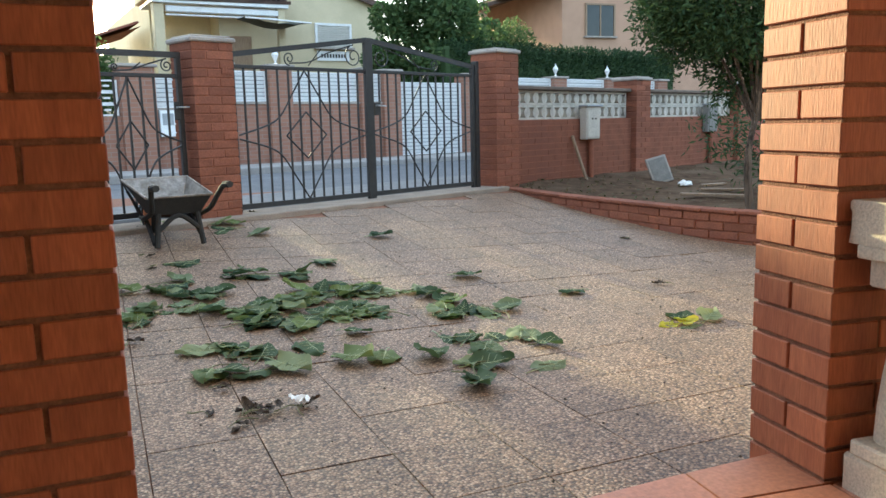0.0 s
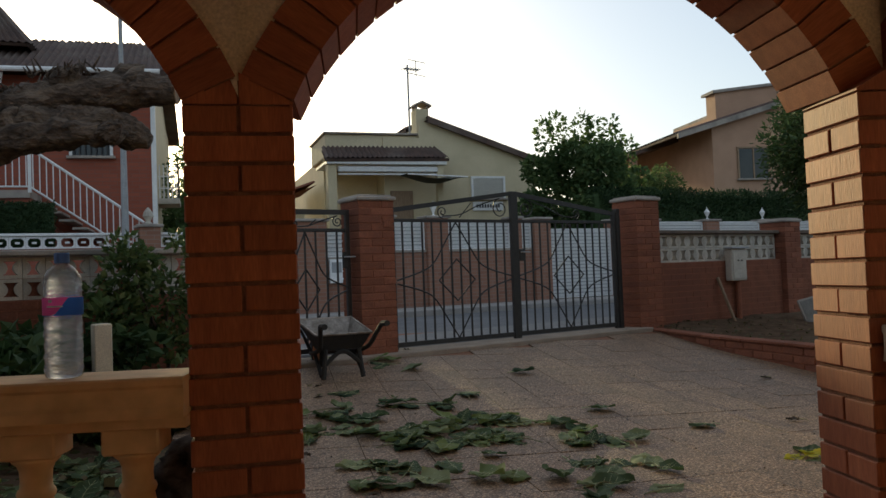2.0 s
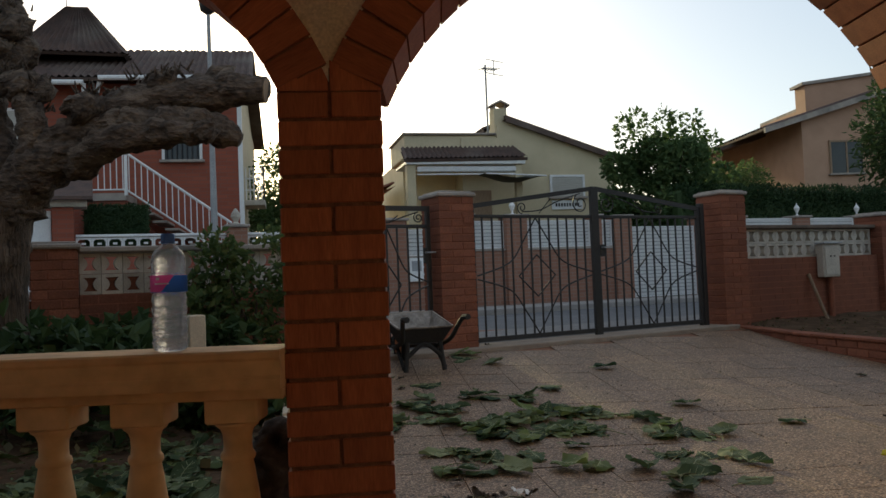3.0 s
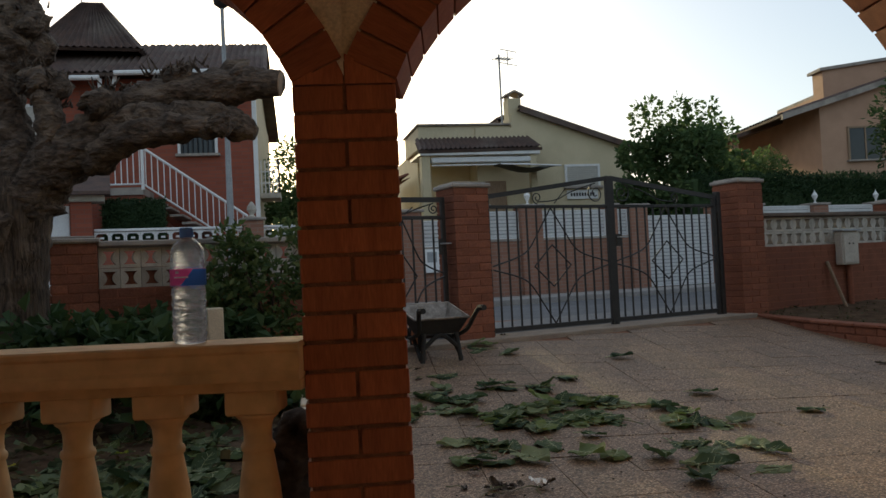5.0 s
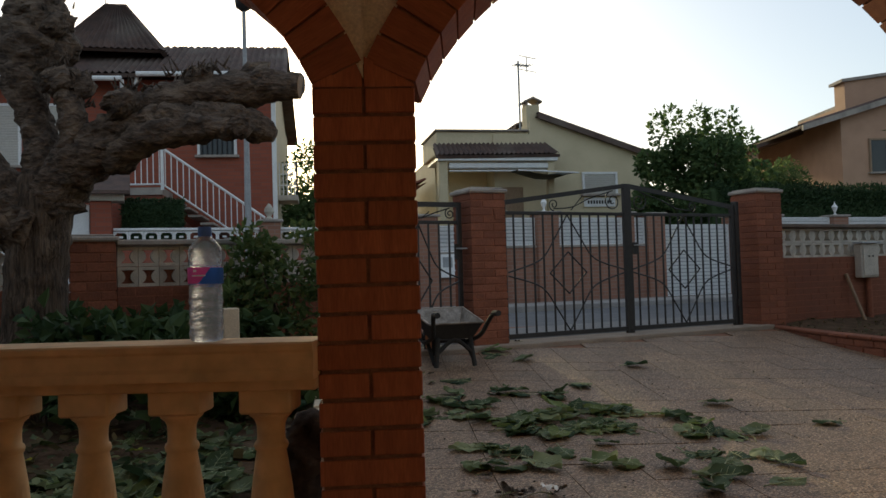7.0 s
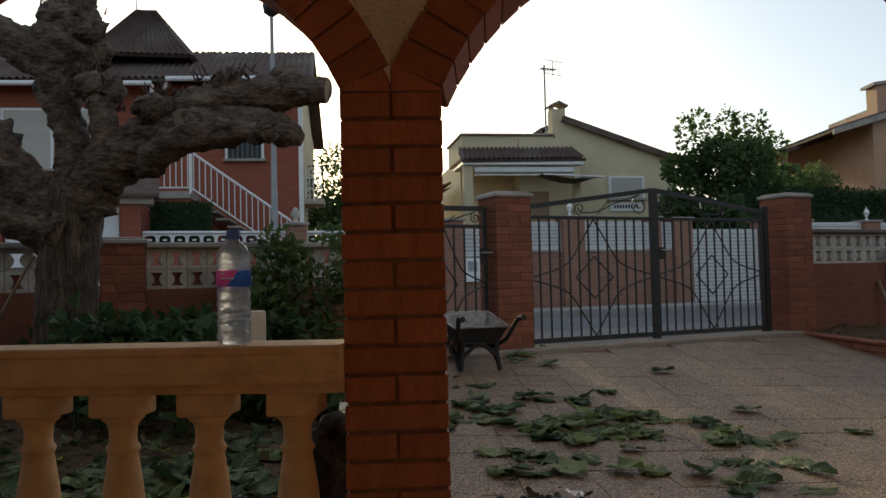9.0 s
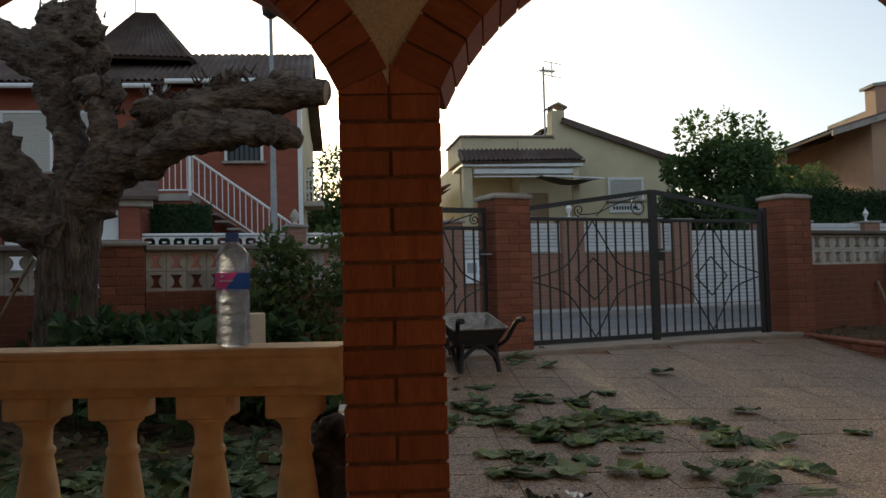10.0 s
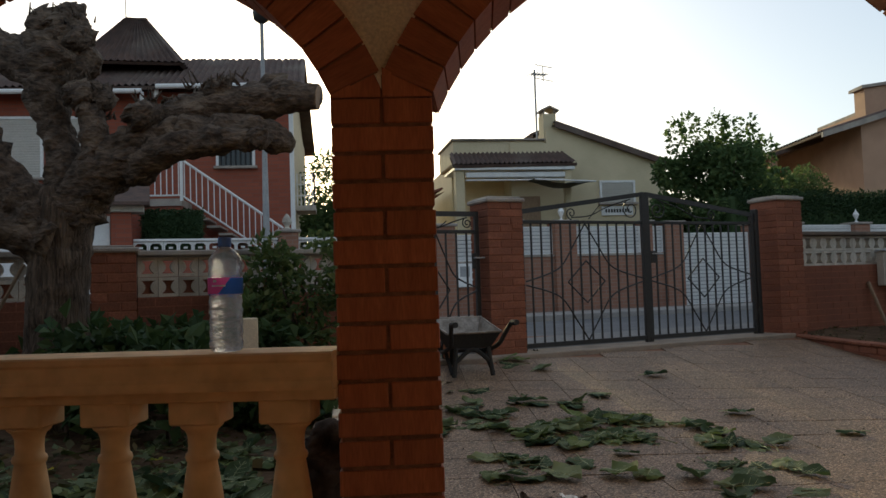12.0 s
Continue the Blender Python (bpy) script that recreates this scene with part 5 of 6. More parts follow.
bm_.v = [(x * (1 + 0.5 * noise.noise((x * 30, y * 30, z * 30))), y * (0.7 + 0.5 * noise.noise((x * 25, y * 25, 3))), z * (1 + 0.6 * noise.noise((x * 20, y * 20, 9)))) for x, y, z in bm_.v]
part("bag", bm_, PLASTICW, rg)

# white plastic chair and pole beyond the right-hand balustrade
chr_ = thing("plastic_chair", pose(3.55, 4.12, 0.22, 0, 0, 200), "white moulded plastic garden chair standing in the bed", "chair")
part("seat", MB().cbox(-0.22, 0.22, -0.2, 0.22, 0.4, 0.43, 0.012), PLASTICW, chr_)
for x in (-0.21, 0.21):
    for y in (-0.19, 0.2):
        part("leg", MB().tube([(x, y, 0.41), (x * 1.15, y * 1.15, 0)], 0.022, 7), PLASTICW, chr_)
    part("armrest", MB().tube(smooth_path([(x * 1.05, -0.2, 0.42), (x * 1.2, -0.19, 0.62), (x * 1.2, 0.1, 0.64), (x * 1.05, 0.24, 0.62)], 4), 0.02, 7), PLASTICW, chr_)
for k in range(5):
    x = -0.18 + k * 0.09
    part("back_slat", MB().tube([(x * 0.9, 0.22, 0.43), (x, 0.3, 0.8)], 0.014, 6), PLASTICW, chr_)
part("back_rim", MB().tube(smooth_path([(-0.21, 0.22, 0.42), (-0.22, 0.28, 0.7), (-0.12, 0.31, 0.84), (0.12, 0.31, 0.84), (0.22, 0.28, 0.7), (0.21, 0.22, 0.42)], 5), 0.02, 7), PLASTICW, chr_)

# ---- mulberry tree, pollarded ----
tree = thing("mulberry_tree", pose(-4.42, 3.2, 0), "old pollarded mulberry tree with thick knobbly limbs and no leaves", "tree")


def limb(pts, name="limb", rough=0.34, n=30, freq=11.0, thick=1.0):
    """Points of x, y, z, radius."""
    q = smooth_path(pts, 12)
    return part(name, MB().tube([p[:3] for p in q], [p[3] * thick for p in q], n, rough=rough, freq=freq), BARK if name == "trunk" else BARK_LIMB, tree, smooth=True)


limb([(-0.08, 0, -0.1, 0.32), (-0.08, 0, 0.15, 0.255), (-0.085, 0, 0.7, 0.22), (-0.07, 0.0, 1.2, 0.2), (-0.04, 0, 1.55, 0.205), (0.0, 0.0, 1.8, 0.18)], "trunk", 0.13, 32, 9.0, 1.0)
limb([(-0.02, 0, 1.58, 0.19), (0.16, -0.02, 1.79, 0.17), (0.36, -0.03, 1.95, 0.165), (0.62, -0.05, 2.08, 0.155), (0.95, -0.05, 2.12, 0.14), (1.3, -0.02, 2.14, 0.12), (1.5, 0.0, 2.09, 0.1), (1.62, 0, 2.03, 0.05)])
limb([(0.5, -0.05, 1.9, 0.12), (0.8, -0.18, 2.02, 0.1), (1.15, -0.2, 2.06, 0.085), (1.36, -0.22, 2.05, 0.07), (1.5, -0.22, 2.02, 0.05)])
limb([(0.42, 0.0, 1.95, 0.13), (0.72, 0.06, 2.22, 0.15), (1.05, 0.1, 2.34, 0.155), (1.38, 0.1, 2.38, 0.13), (1.62, 0.06, 2.39, 0.105), (1.8, 0.04, 2.37, 0.09)], rough=0.26)
part("saw_cut", MB().tube([(1.795, 0.04, 2.37), (1.803, 0.04, 2.369)], 0.082, 18), WOOD, tree, "pale sawn end of the limb")
limb([(0.05, 0, 1.55, 0.2), (-0.02, 0.02, 1.95, 0.14), (-0.08, 0.02, 2.2, 0.11), (-0.14, 0.0, 2.5, 0.15), (-0.08, 0.0, 2.75, 0.21), (0.02, 0.0, 2.98, 0.14), (0.05, 0, 3.12, 0.05)])
limb([(-0.15, 0, 2.6, 0.15), (-0.45, 0, 2.82, 0.14), (-0.8, 0, 2.95, 0.12), (-1.2, 0, 3.0, 0.1)])
limb([(-0.1, 0, 2.6, 0.13), (0.08, 0.05, 2.7, 0.12), (0.2, 0.06, 2.78, 0.08)])
limb([(-0.02, -0.05, 1.45, 0.2), (-0.3, -0.05, 1.72, 0.17), (-0.55, -0.05, 1.95, 0.17), (-0.75, -0.05, 2.1, 0.13)])
limb([(0.12, -0.05, 1.85, 0.1), (0.24, -0.08, 2.05, 0.09), (0.22, -0.1, 2.3, 0.09), (0.16, -0.1, 2.5, 0.06)])
limb([(-0.05, -0.05, 1.4, 0.18), (-0.45, -0.15, 1.55, 0.12), (-0.9, -0.2, 1.62, 0.1)])
rr = random.Random(77)
for x, y, z, r in ((1.5, 0.1, 2.44, 0.09), (1.05, 0.02, 2.42, 0.1), (0.62, -0.1, 2.27, 0.12), (0.22, -0.1, 2.44, 0.1), (0.16, -0.12, 2.46, 0.08), (0.04, 0, 3.06, 0.07), (-0.08, 0, 2.92, 0.13), (0.12, 0.05, 2.88, 0.09),
                    (-0.6, -0.05, 2.08, 0.16), (-0.8, -0.05, 2.0, 0.13), (1.46, -0.22, 2.05, 0.065), (0.85, -0.1, 2.12, 0.09)):
    k = MB()
    for a in range(4):
        d = Vector((rr.gauss(0, 1), rr.gauss(0, 1), rr.gauss(0, 0.8))) * r * 0.35
        k.lathe([(r * math.sin(math.pi * (q + 0.15) / 9.3) * 0.85, -r * math.cos(math.pi * (q + 0.15) / 9.3)) for q in range(10)], 16, pose(x + d.x, y + d.y, z + d.z, rr.uniform(0, 90), rr.uniform(0, 90), 0))
    k.v = [tuple(Vector(p) + Vector((1, 0.6, 1)) * (0.05 * r / 0.1 * noise.noise(Vector(p) * 14) + 0.035 * noise.noise(Vector(p) * 37))) for p in k.v]
    part("knob", k, BARK_LIMB, tree, smooth=True)
for k in range(150):
    x, z = rr.choice(((1.0, 2.46), (0.62, 2.36), (1.25, 2.48), (0.24, 2.45), (0.12, 2.55), (0.75, 2.38), (0.2, 2.3), (-0.1, 3.0), (0.1, 3.0)))
    a = Vector((x + rr.uniform(-0.12, 0.12), rr.uniform(-0.2, 0.1), z))
    part("shoot", MB().tube([a, a + Vector((rr.uniform(-0.06, 0.06), rr.uniform(-0.06, 0.06), rr.uniform(0.02, 0.09)))], [0.009, 0.004], 5), BARK, tree)

# ---- garden plants ----
tp = GATE @ Vector((-4.25, -0.75, 0))
leafy_tree("rose_bush", (tp.x, tp.y, 0.1), 0.6, around(0, 0, 0.84, 0.46, 0.32, 0.42, 15, 0.17, 61) + [(-0.3, 0, 1.3, 0.12), (0.15, 0, 1.36, 0.1), (0.55, 0, 1.15, 0.14), (-0.62, 0, 0.9, 0.12)], 2500, 0.085, LEAF_ROSE, "rambling green rose bush against the garden wall", "bush", 62, 0.55, 0.02, 10)
for k in range(9):
    s = -6.1 + k * 0.3 if k < 6 else -6.0 + (k - 6) * 0.27
    tp = GATE @ Vector((s, -0.8 - 0.2 * (k % 2) if k < 6 else -1.45 - 0.22 * (k % 3), 0))
    rr = random.Random(90 + k)
    leafy_tree("bed_plant", (tp.x, tp.y, 0.05), 0.3, around(0, 0, 0.48, 0.18, 0.16, 0.24, 6, 0.14, 100 + k), 260, 0.13, LEAF_DARK, "low broad-leaved plant wilting along the garden wall", "plant", 200 + k, 0.7, 0.012, 5)
for k, (x, y) in enumerate(((-3.42, 3.42), (-3.2, 3.36), (-3.0, 3.3), (-2.75, 3.5))):
    leafy_tree("bed_plant", (x, y, 0.02), 0.18, around(0, 0, 0.2, 0.16, 0.14, 0.12, 6, 0.12, 120 + k), 220, 0.12, LEAF_DARK, "low broad-leaved plant before the concrete post", "plant", 230 + k, 0.7, 0.01, 5)
ps = thing("stone_post", GATE @ pose(-4.8, -1.2, 0.05), "short pale concrete post in the garden", "post")
part("post", MB().cbox(-0.06, 0.06, -0.06, 0.06, 0, 0.79, 0.008), CASTW, ps)
cane = thing("garden_cane", pose(-5.25, 3.6, 0.05), "thin bleached cane leaning by the tree", "cane")
part("cane", MB().tube([(-0.5, 0, 0.0), (0.25, 0, 1.25)], 0.014, 6), WOOD, cane)

# kerb between garden and drive
kb = thing("garden_kerb", pose(0, 0, 0), "pale tiled kerb between garden and drive", "kerb")
tagged(kb, kind="structure")
ke = smooth_path([(-1.95, 0.31, 0), (-2.15, 1.3, 0), (-2.5, 3.1, 0), (-2.9, 4.9, 0), (-3.05, 5.2, 0)], 7)
kmesh = MB().cbox(0, 0.25, -0.05, 0.05, -0.1, 0.09, 0.008).mesh("kerb_stone", CASTW)
for a, b in zip(ke, ke[1:]):
    L = float(np.linalg.norm(b - a))
    part("kerb_stone", kmesh, None, kb, m=pose(a[0], a[1], rise(a[0], a[1]), 0, 0, math.degrees(math.atan2(b[1] - a[1], b[0] - a[0]))) @ Matrix.Diagonal((L / 0.254, 1, 1, 1)))

# stump beside the kerb
sp = thing("tree_stump", pose(-2.2, 1.25, 0.0), "dark gnarled stump beside the porch", "stump")
q = smooth_path([(0, 0, -0.05, 0.14), (0.0, 0, 0.12, 0.11), (0.03, 0.02, 0.28, 0.12), (0.05, 0, 0.4, 0.1), (0.03, 0, 0.47, 0.04)], 6)
part("stump", MB().tube([p[:3] for p in q], [p[3] for p in q], 16, rough=0.9, freq=11), BARK_DARK, sp, smooth=True)

# ---- leaves ----
def big_leaf(L, W, seed, curl=0.25, lobes=0.045):
    """A broad heart-shaped leaf, creased along its midrib and curled."""
    rr = random.Random(seed)
    rows = []
    nl, nw = 13, 3
    jag = [rr.uniform(1 - lobes, 1 + lobes * 0.6) for _ in range(2 * (nl + 1))]
    ph = rr.uniform(0, 6)
    bend = rr.uniform(0.05, 0.6) * rr.choice((-1, 1))
    for i in range(nl + 1):
        t = i / nl
        w = W * (math.sin(math.pi * min(1, t * 0.93 + 0.07) ** 0.75) ** 0.8) * (1 + lobes * math.sin(7 * t + ph))
        if t == 1:
            w = 0.003
        row = []
        for j in range(-nw, nw + 1):
            q = j / nw
            x = L * t - 0.12 * L * abs(q) * (1 - t) ** 2
            z = curl * W * (q * q) * 0.4 + bend * L * 0.3 * (t - 0.4) ** 2 + 0.008 * math.sin(9 * t + 5 * q + ph) * (0.3 + abs(q))
            row.append((x, w * 0.5 * q * (jag[2 * i + (j > 0)] if abs(j) == nw else 1), z - (0.005 * abs(q) if i % 3 == 1 else 0.0)))
        rows.append(row)
    b = MB().sheet(rows)
    mid = rows_mid(rows, nw)
    b.tube([(-L * 0.4, 0.01, 0.0), (-L * 0.15, 0, 0.006)] + [(x, y, z + 0.001) for x, y, z in mid[:-2]], [0.003, 0.003] + [0.003 - 0.0001 * k for k in range(len(mid) - 2)], 4)
    for i in (2, 4, 6, 8):
        for sg in (0, 2 * nw):
            p, q = rows[i][nw], rows[min(nl, i + 2)][nw + (2 if sg else -2)]
            b.tube([(p[0], p[1], p[2] + 0.0015), (q[0], q[1], q[2] + 0.0015)], [0.002, 0.001], 3)
    return b


def rows_mid(rows, nw):
    return [r[nw] for r in rows]


VEIN = surf("leaf_vein", (0.34, 0.38, 0.2), (0.28, 0.32, 0.16), 30, 0.6, 0.0)
NF = 13 * 6


LV = []
for mat in (LEAF_CUT, LEAF_CUT, LEAF_CUT, LEAF_PALE):
    LV.append([big_leaf(0.2, 0.175, 300 + k + len(LV) * 10, curl=random.Random(k).uniform(-0.35, 0.45)).mesh("leaf", mat, True, VEIN, NF) for k in range(6)])
LV_YEL = [big_leaf(0.15, 0.13, 350 + k).mesh("leaf", LEAF_YEL, True) for k in range(2)]
LV_DRY = [big_leaf(0.12, 0.08, 360 + k, 0.5).mesh("leaf", LEAF_DRY, True) for k in range(3)]


def cutting(x, y, n, L, seed, lab="leafy mulberry cutting lying on the drive", pool=None, group="fallen cuttings", z=None, head=None, s=1.0):
    """A cut twig with its leaves, lying on the ground."""
    rr = random.Random(seed)
    zz = rise(x, y) + 0.004 if z is None else z
    t = thing("leafy_cutting", pose(x, y, zz, 0, 0, rr.uniform(0, 360) if head is None else head), lab, "cutting", group)
    p = [(-L / 2, 0, 0.008), (-L * 0.15, rr.uniform(-0.03, 0.03), 0.014), (L * 0.2, rr.uniform(-0.03, 0.03), 0.02), (L / 2, rr.uniform(-0.05, 0.05), 0.012)]
    part("twig", MB().tube(smooth_path(p, 3), [0.0035 - 0.0002 * k for k in range(10)], 5), TWIG, t)
    for k in range(n):
        q = rr.uniform(-0.3, 0.5)
        pl = pool or LV[rr.randrange(4)]
        a = rr.uniform(-150, 150)
        up = rr.random() < 0.06
        sc = s * rr.uniform(0.5, 0.95)
        part("leaf", rr.choice(pl), None, t, m=pose(L * q, rr.uniform(-0.05, 0.05), -0.003 + rr.uniform(0, 0.026), rr.uniform(-11, 11), -rr.uniform(20, 45) if up else rr.uniform(-9, 4), a) @ Matrix.Diagonal((sc, sc, sc, 1)))
    return t


NEAR = [(-1.21, 4.04, 3), (-1.16, 3.94, 3), (-0.9, 3.98, 3), (-0.68, 4.18, 3), (-1.85, 3.64, 3), (-1.76, 3.76, 2), (-1.54, 3.48, 3), (-1.42, 3.56, 2), (-1.63, 3.27, 2), (-1.48, 3.25, 3),
        (-1.93, 3.1, 4), (-1.82, 3.0, 3), (-1.05, 3.2, 5), (-0.9, 3.3, 6), (-0.73, 3.4, 5), (-0.58, 3.54, 4), (-1.15, 3.06, 5), (-1.28, 3.12, 3), (-1.02, 2.85, 4), (-0.86, 2.94, 6),
        (-1.23, 2.84, 4), (-0.62, 3.08, 6), (-0.5, 2.9, 5), (-0.72, 2.92, 5), (-0.33, 3.35, 3), (-0.11, 3.3, 3), (-0.15, 2.93, 3), (0.0, 2.83, 4), (0.16, 2.78, 3)]
for k, (x, y, n) in enumerate(NEAR):
    cutting(x, y, n + (3 if 12 <= k < 24 else 1), 0.34, 400 + k)
MORE = [(-1.47, 2.5, 1), (-1.31, 2.38, 3), (-1.39, 2.17, 2), (-1.19, 2.12, 3), (-1.26, 2.28, 2), (-0.98, 2.46, 1), (-0.76, 2.57, 1), (-0.86, 2.18, 1), (-0.64, 2.19, 1), (-0.44, 2.1, 1),
        (-0.29, 2.46, 1), (-0.21, 2.28, 2), (0.03, 2.18, 3), (0.11, 2.08, 1), (-0.14, 1.98, 2), (-0.28, 1.8, 3), (-0.38, 1.7, 2), (0.0, 1.7, 1),
        (-1.11, 5.26, 1), (-1.24, 5.55, 2), (-1.37, 5.78, 3), (-1.96, 5.75, 3), (-1.64, 4.33, 2), (-0.11, 5.16, 1), (0.14, 3.67, 1), (0.8, 3.15, 1)]
for k, (x, y, n) in enumerate(MORE):
    cutting(x, y, n, 0.1 if n == 1 else 0.2, 500 + k, s=1.2)
cutting(1.1, 2.2, 3, 0.2, 541, "green cutting with wilting leaves lying on the drive")
cutting(0.98, 2.2, 3, 0.14, 540, "yellowed leaves lying on the drive", LV_YEL, s=0.8)
for k, (x, y) in enumerate(((-1.83, 4.27), (2.11, 4.82), (1.48, 3.13), (-1.05, 6.3), (-1.5, 1.62), (-1.42, 1.9), (-1.95, 4.6), (-1.85, 2.6))):
    cutting(x, y, 1, 0.1, 560 + k, "dry brown leaf lying on the drive", LV_DRY, s=0.8)
for k in range(6):
    rr = random.Random(570 + k)
    cutting(-1.22 + rr.uniform(-0.14, 0.14), 1.53 + rr.uniform(-0.06, 0.06), 2, 0.12, 580 + k, "dry crumpled leaf litter lying on the drive", LV_DRY, s=0.6)
pc = thing("paper_scrap", pose(-1.13, 1.56, 0.035, 8, 12, 30), "crumpled white paper scrap among the dry leaves", "paper")
part("scrap", MB().sheet([[(0.012 * i, 0.01 * j, 0.02 * noise.noise((i * 0.5, j * 0.6, 4)) + 0.012 * abs(noise.noise((i * 0.9, j * 0.8, 7)))) for i in range(8)] for j in range(7)]), PLASTICW, pc)

# cut leaves heaped in the garden below the balustrade
rr = random.Random(600)
LV_SOIL = [m for pool in (LV[0], LV[3], LV[3], LV[1]) for m in pool]
for k in range(290):
    x, y = rr.uniform(-4.6, -2.1), 0.4 + 2.9 * rr.random() ** 1.2
    if x > -2.2 - 0.2 * y - 0.15:
        continue
    cutting(x, y, rr.randrange(5, 9), 0.36, 610 + k, "leafy mulberry cutting heaped on the garden soil", pool=LV_SOIL, s=1.15, group="cuttings in the garden", z=0.0 + rr.uniform(0, 0.05))
for k in range(8):
    cutting(rr.uniform(-4.4, -2.5), rr.uniform(0.6, 2.6), 1, 0.1, 660 + k, "yellow leaf lying in the garden", LV_YEL, group="cuttings in the garden", z=0.07, s=0.7)
for k in range(3):
    cutting(-2.02 + 0.03 * k, 1.9 + 0.2 * k, 3, 0.2, 680 + k, "pale green leaves resting on the garden kerb", group="cuttings in the garden", z=0.1)

rr = random.Random(690)
lt = MB()
for _ in range(1500):
    x, y = rr.uniform(-5.2, -2.1), 0.35 + 3.4 * rr.random()
    if x > -2.0 - 0.17 * y - 0.1:
        continue
    c = Vector((x, y, rise(x, y) - 0.03 + rr.uniform(0, 0.04)))
    d = Vector((rr.gauss(0, 1), rr.gauss(0, 1), rr.gauss(0, 0.25))).normalized()
    s_ = d.cross(Vector((rr.gauss(0, 0.3), rr.gauss(0, 0.3), 1))).normalized()
    L = rr.uniform(0.03, 0.11)
    lt.add([c, c + d * L * 0.5 + s_ * L * 0.32, c + d * L, c + d * L * 0.5 - s_ * L * 0.32 + Vector((0, 0, 0.01))], [(0, 1, 2), (0, 2, 3)])
tagged(new("leaf_litter", lt.mesh("leaf_litter", leafmat("litter_leaf", (0.05, 0.07, 0.025), (0.1, 0.08, 0.04), (0.16, 0.12, 0.05)))), "small green and brown leaf litter on the garden soil", "leaf litter", kind="stuff")

# weeds and crumbs on the planting bed
rr = random.Random(695)
lt = MB()
for _ in range(1100):
    i, j = rr.randrange(len(bed_rows) - 1), rr.randrange(int(len(bed_rows[0]) * 0.7))
    c = Vector(bed_rows[i][j]).lerp(Vector(bed_rows[i + 1][j + 1]), rr.random()).lerp(Vector(bed_rows[i + 1][j]), rr.random() * 0.6) + Vector((0, 0, 0.012))
    d = Vector((rr.gauss(0, 1), rr.gauss(0, 1), rr.gauss(0.2, 0.4))).normalized()
    s_ = d.cross(Vector((rr.gauss(0, 0.3), rr.gauss(0, 0.3), 1))).normalized()
    L = rr.uniform(0.015, 0.06)
    lt.add([c, c + d * L * 0.5 + s_ * L * 0.3, c + d * L, c + d * L * 0.5 - s_ * L * 0.3], [(0, 1, 2), (0, 2, 3)])
tagged(new("leaf_litter", lt.mesh("leaf_litter", bpy.data.materials["litter_leaf"])), "small weeds and dry leaf crumbs on the planting bed", "leaf litter", kind="stuff")

# small grit on the drive
rr = random.Random(700)
gt = MB()
for _ in range(260):
    x, y = rr.uniform(-1.7, 2.2), rr.uniform(0.6, 5.5)
    r = rr.uniform(0.003, 0.008)
    gt.lathe([(r * 0.3, -r * 0.2), (r, r * 0.3), (r * 0.3, r * 0.9)], 5, pose(x, y, rise(x, y) + 0.008, rr.uniform(-30, 30), rr.uniform(-30, 30), 0))
tagged(new("leaf_crumbs", gt.mesh("leaf_crumbs", LEAF_DRY)), "scattered dark leaf crumbs on the drive", "litter", kind="stuff")

# ---- wheelbarrow ----
wb = thing("wheelbarrow", pose(-1.723, 5.02, rise(-1.67, 4.89) + 0.005, 0, 0, 20), "worn wheelbarrow with a zinc tray and black tube frame", "wheelbarrow")
# local y points to the wheel, away from the grips
tray = MB()
rim = [(-0.25, -0.2, 0.4), (0.25, -0.2, 0.4), (0.265, 0.42, 0.51), (-0.265, 0.42, 0.51)]
bot = [(-0.17, -0.13, 0.26), (0.17, -0.13, 0.26), (0.14, 0.24, 0.25), (-0.14, 0.24, 0.25)]
part("tray_shell", MB().add(rim + bot, [(0, 1, 5, 4), (1, 2, 6, 5), (2, 3, 7, 6), (3, 0, 4, 7), (4, 5, 6, 7)]), BLACK, wb, "black painted underside of the tray")
tray.add([(x * 0.985, y * 0.985 + 0.003, z + 0.004) for x, y, z in rim] + [(x, y, z + 0.006) for x, y, z in bot], [(4, 5, 1, 0), (5, 6, 2, 1), (6, 7, 3, 2), (7, 4, 0, 3), (7, 6, 5, 4)])
tr = part("tray", tray, STEEL, wb, "zinc tray, dull inside")
part("rim", MB().tube(rim + [rim[0]], 0.011, 7), STEEL, tr)
for sx in (-1, 1):
    part("handle_bar", MB().tube(smooth_path([(sx * 0.27, -0.5, 0.49), (sx * 0.27, -0.42, 0.485), (sx * 0.25, -0.33, 0.41), (sx * 0.22, -0.2, 0.29), (sx * 0.2, 0.1, 0.22), (sx * 0.12, 0.4, 0.2), (sx * 0.08, 0.62, 0.18)], 5), 0.02, 8), BLACK, wb)
    part("grip", MB().tube([(sx * 0.27, -0.54, 0.49), (sx * 0.27, -0.42, 0.485)], 0.025, 8), BLACK, wb, "black rubber grip")
    part("leg", MB().tube(smooth_path([(sx * 0.15, -0.12, 0.27), (sx * 0.165, -0.13, 0.13), (sx * 0.18, -0.14, 0.012)], 4), 0.022, 8), BLACK, wb)
    part("leg_brace", MB().tube([(sx * 0.19, -0.12, 0.04), (sx * 0.18, 0.12, 0.22)], 0.018, 8), BLACK, wb)
    part("tray_strut", MB().tube([(sx * 0.12, 0.4, 0.2), (sx * 0.22, 0.44, 0.42)], 0.012, 6), BLACK, wb)
part("cross_brace", MB().tube(smooth_path([(-0.16, -0.13, 0.14), (0, -0.13, 0.25), (0.16, -0.13, 0.14)], 4), 0.02, 7), BLACK, wb)
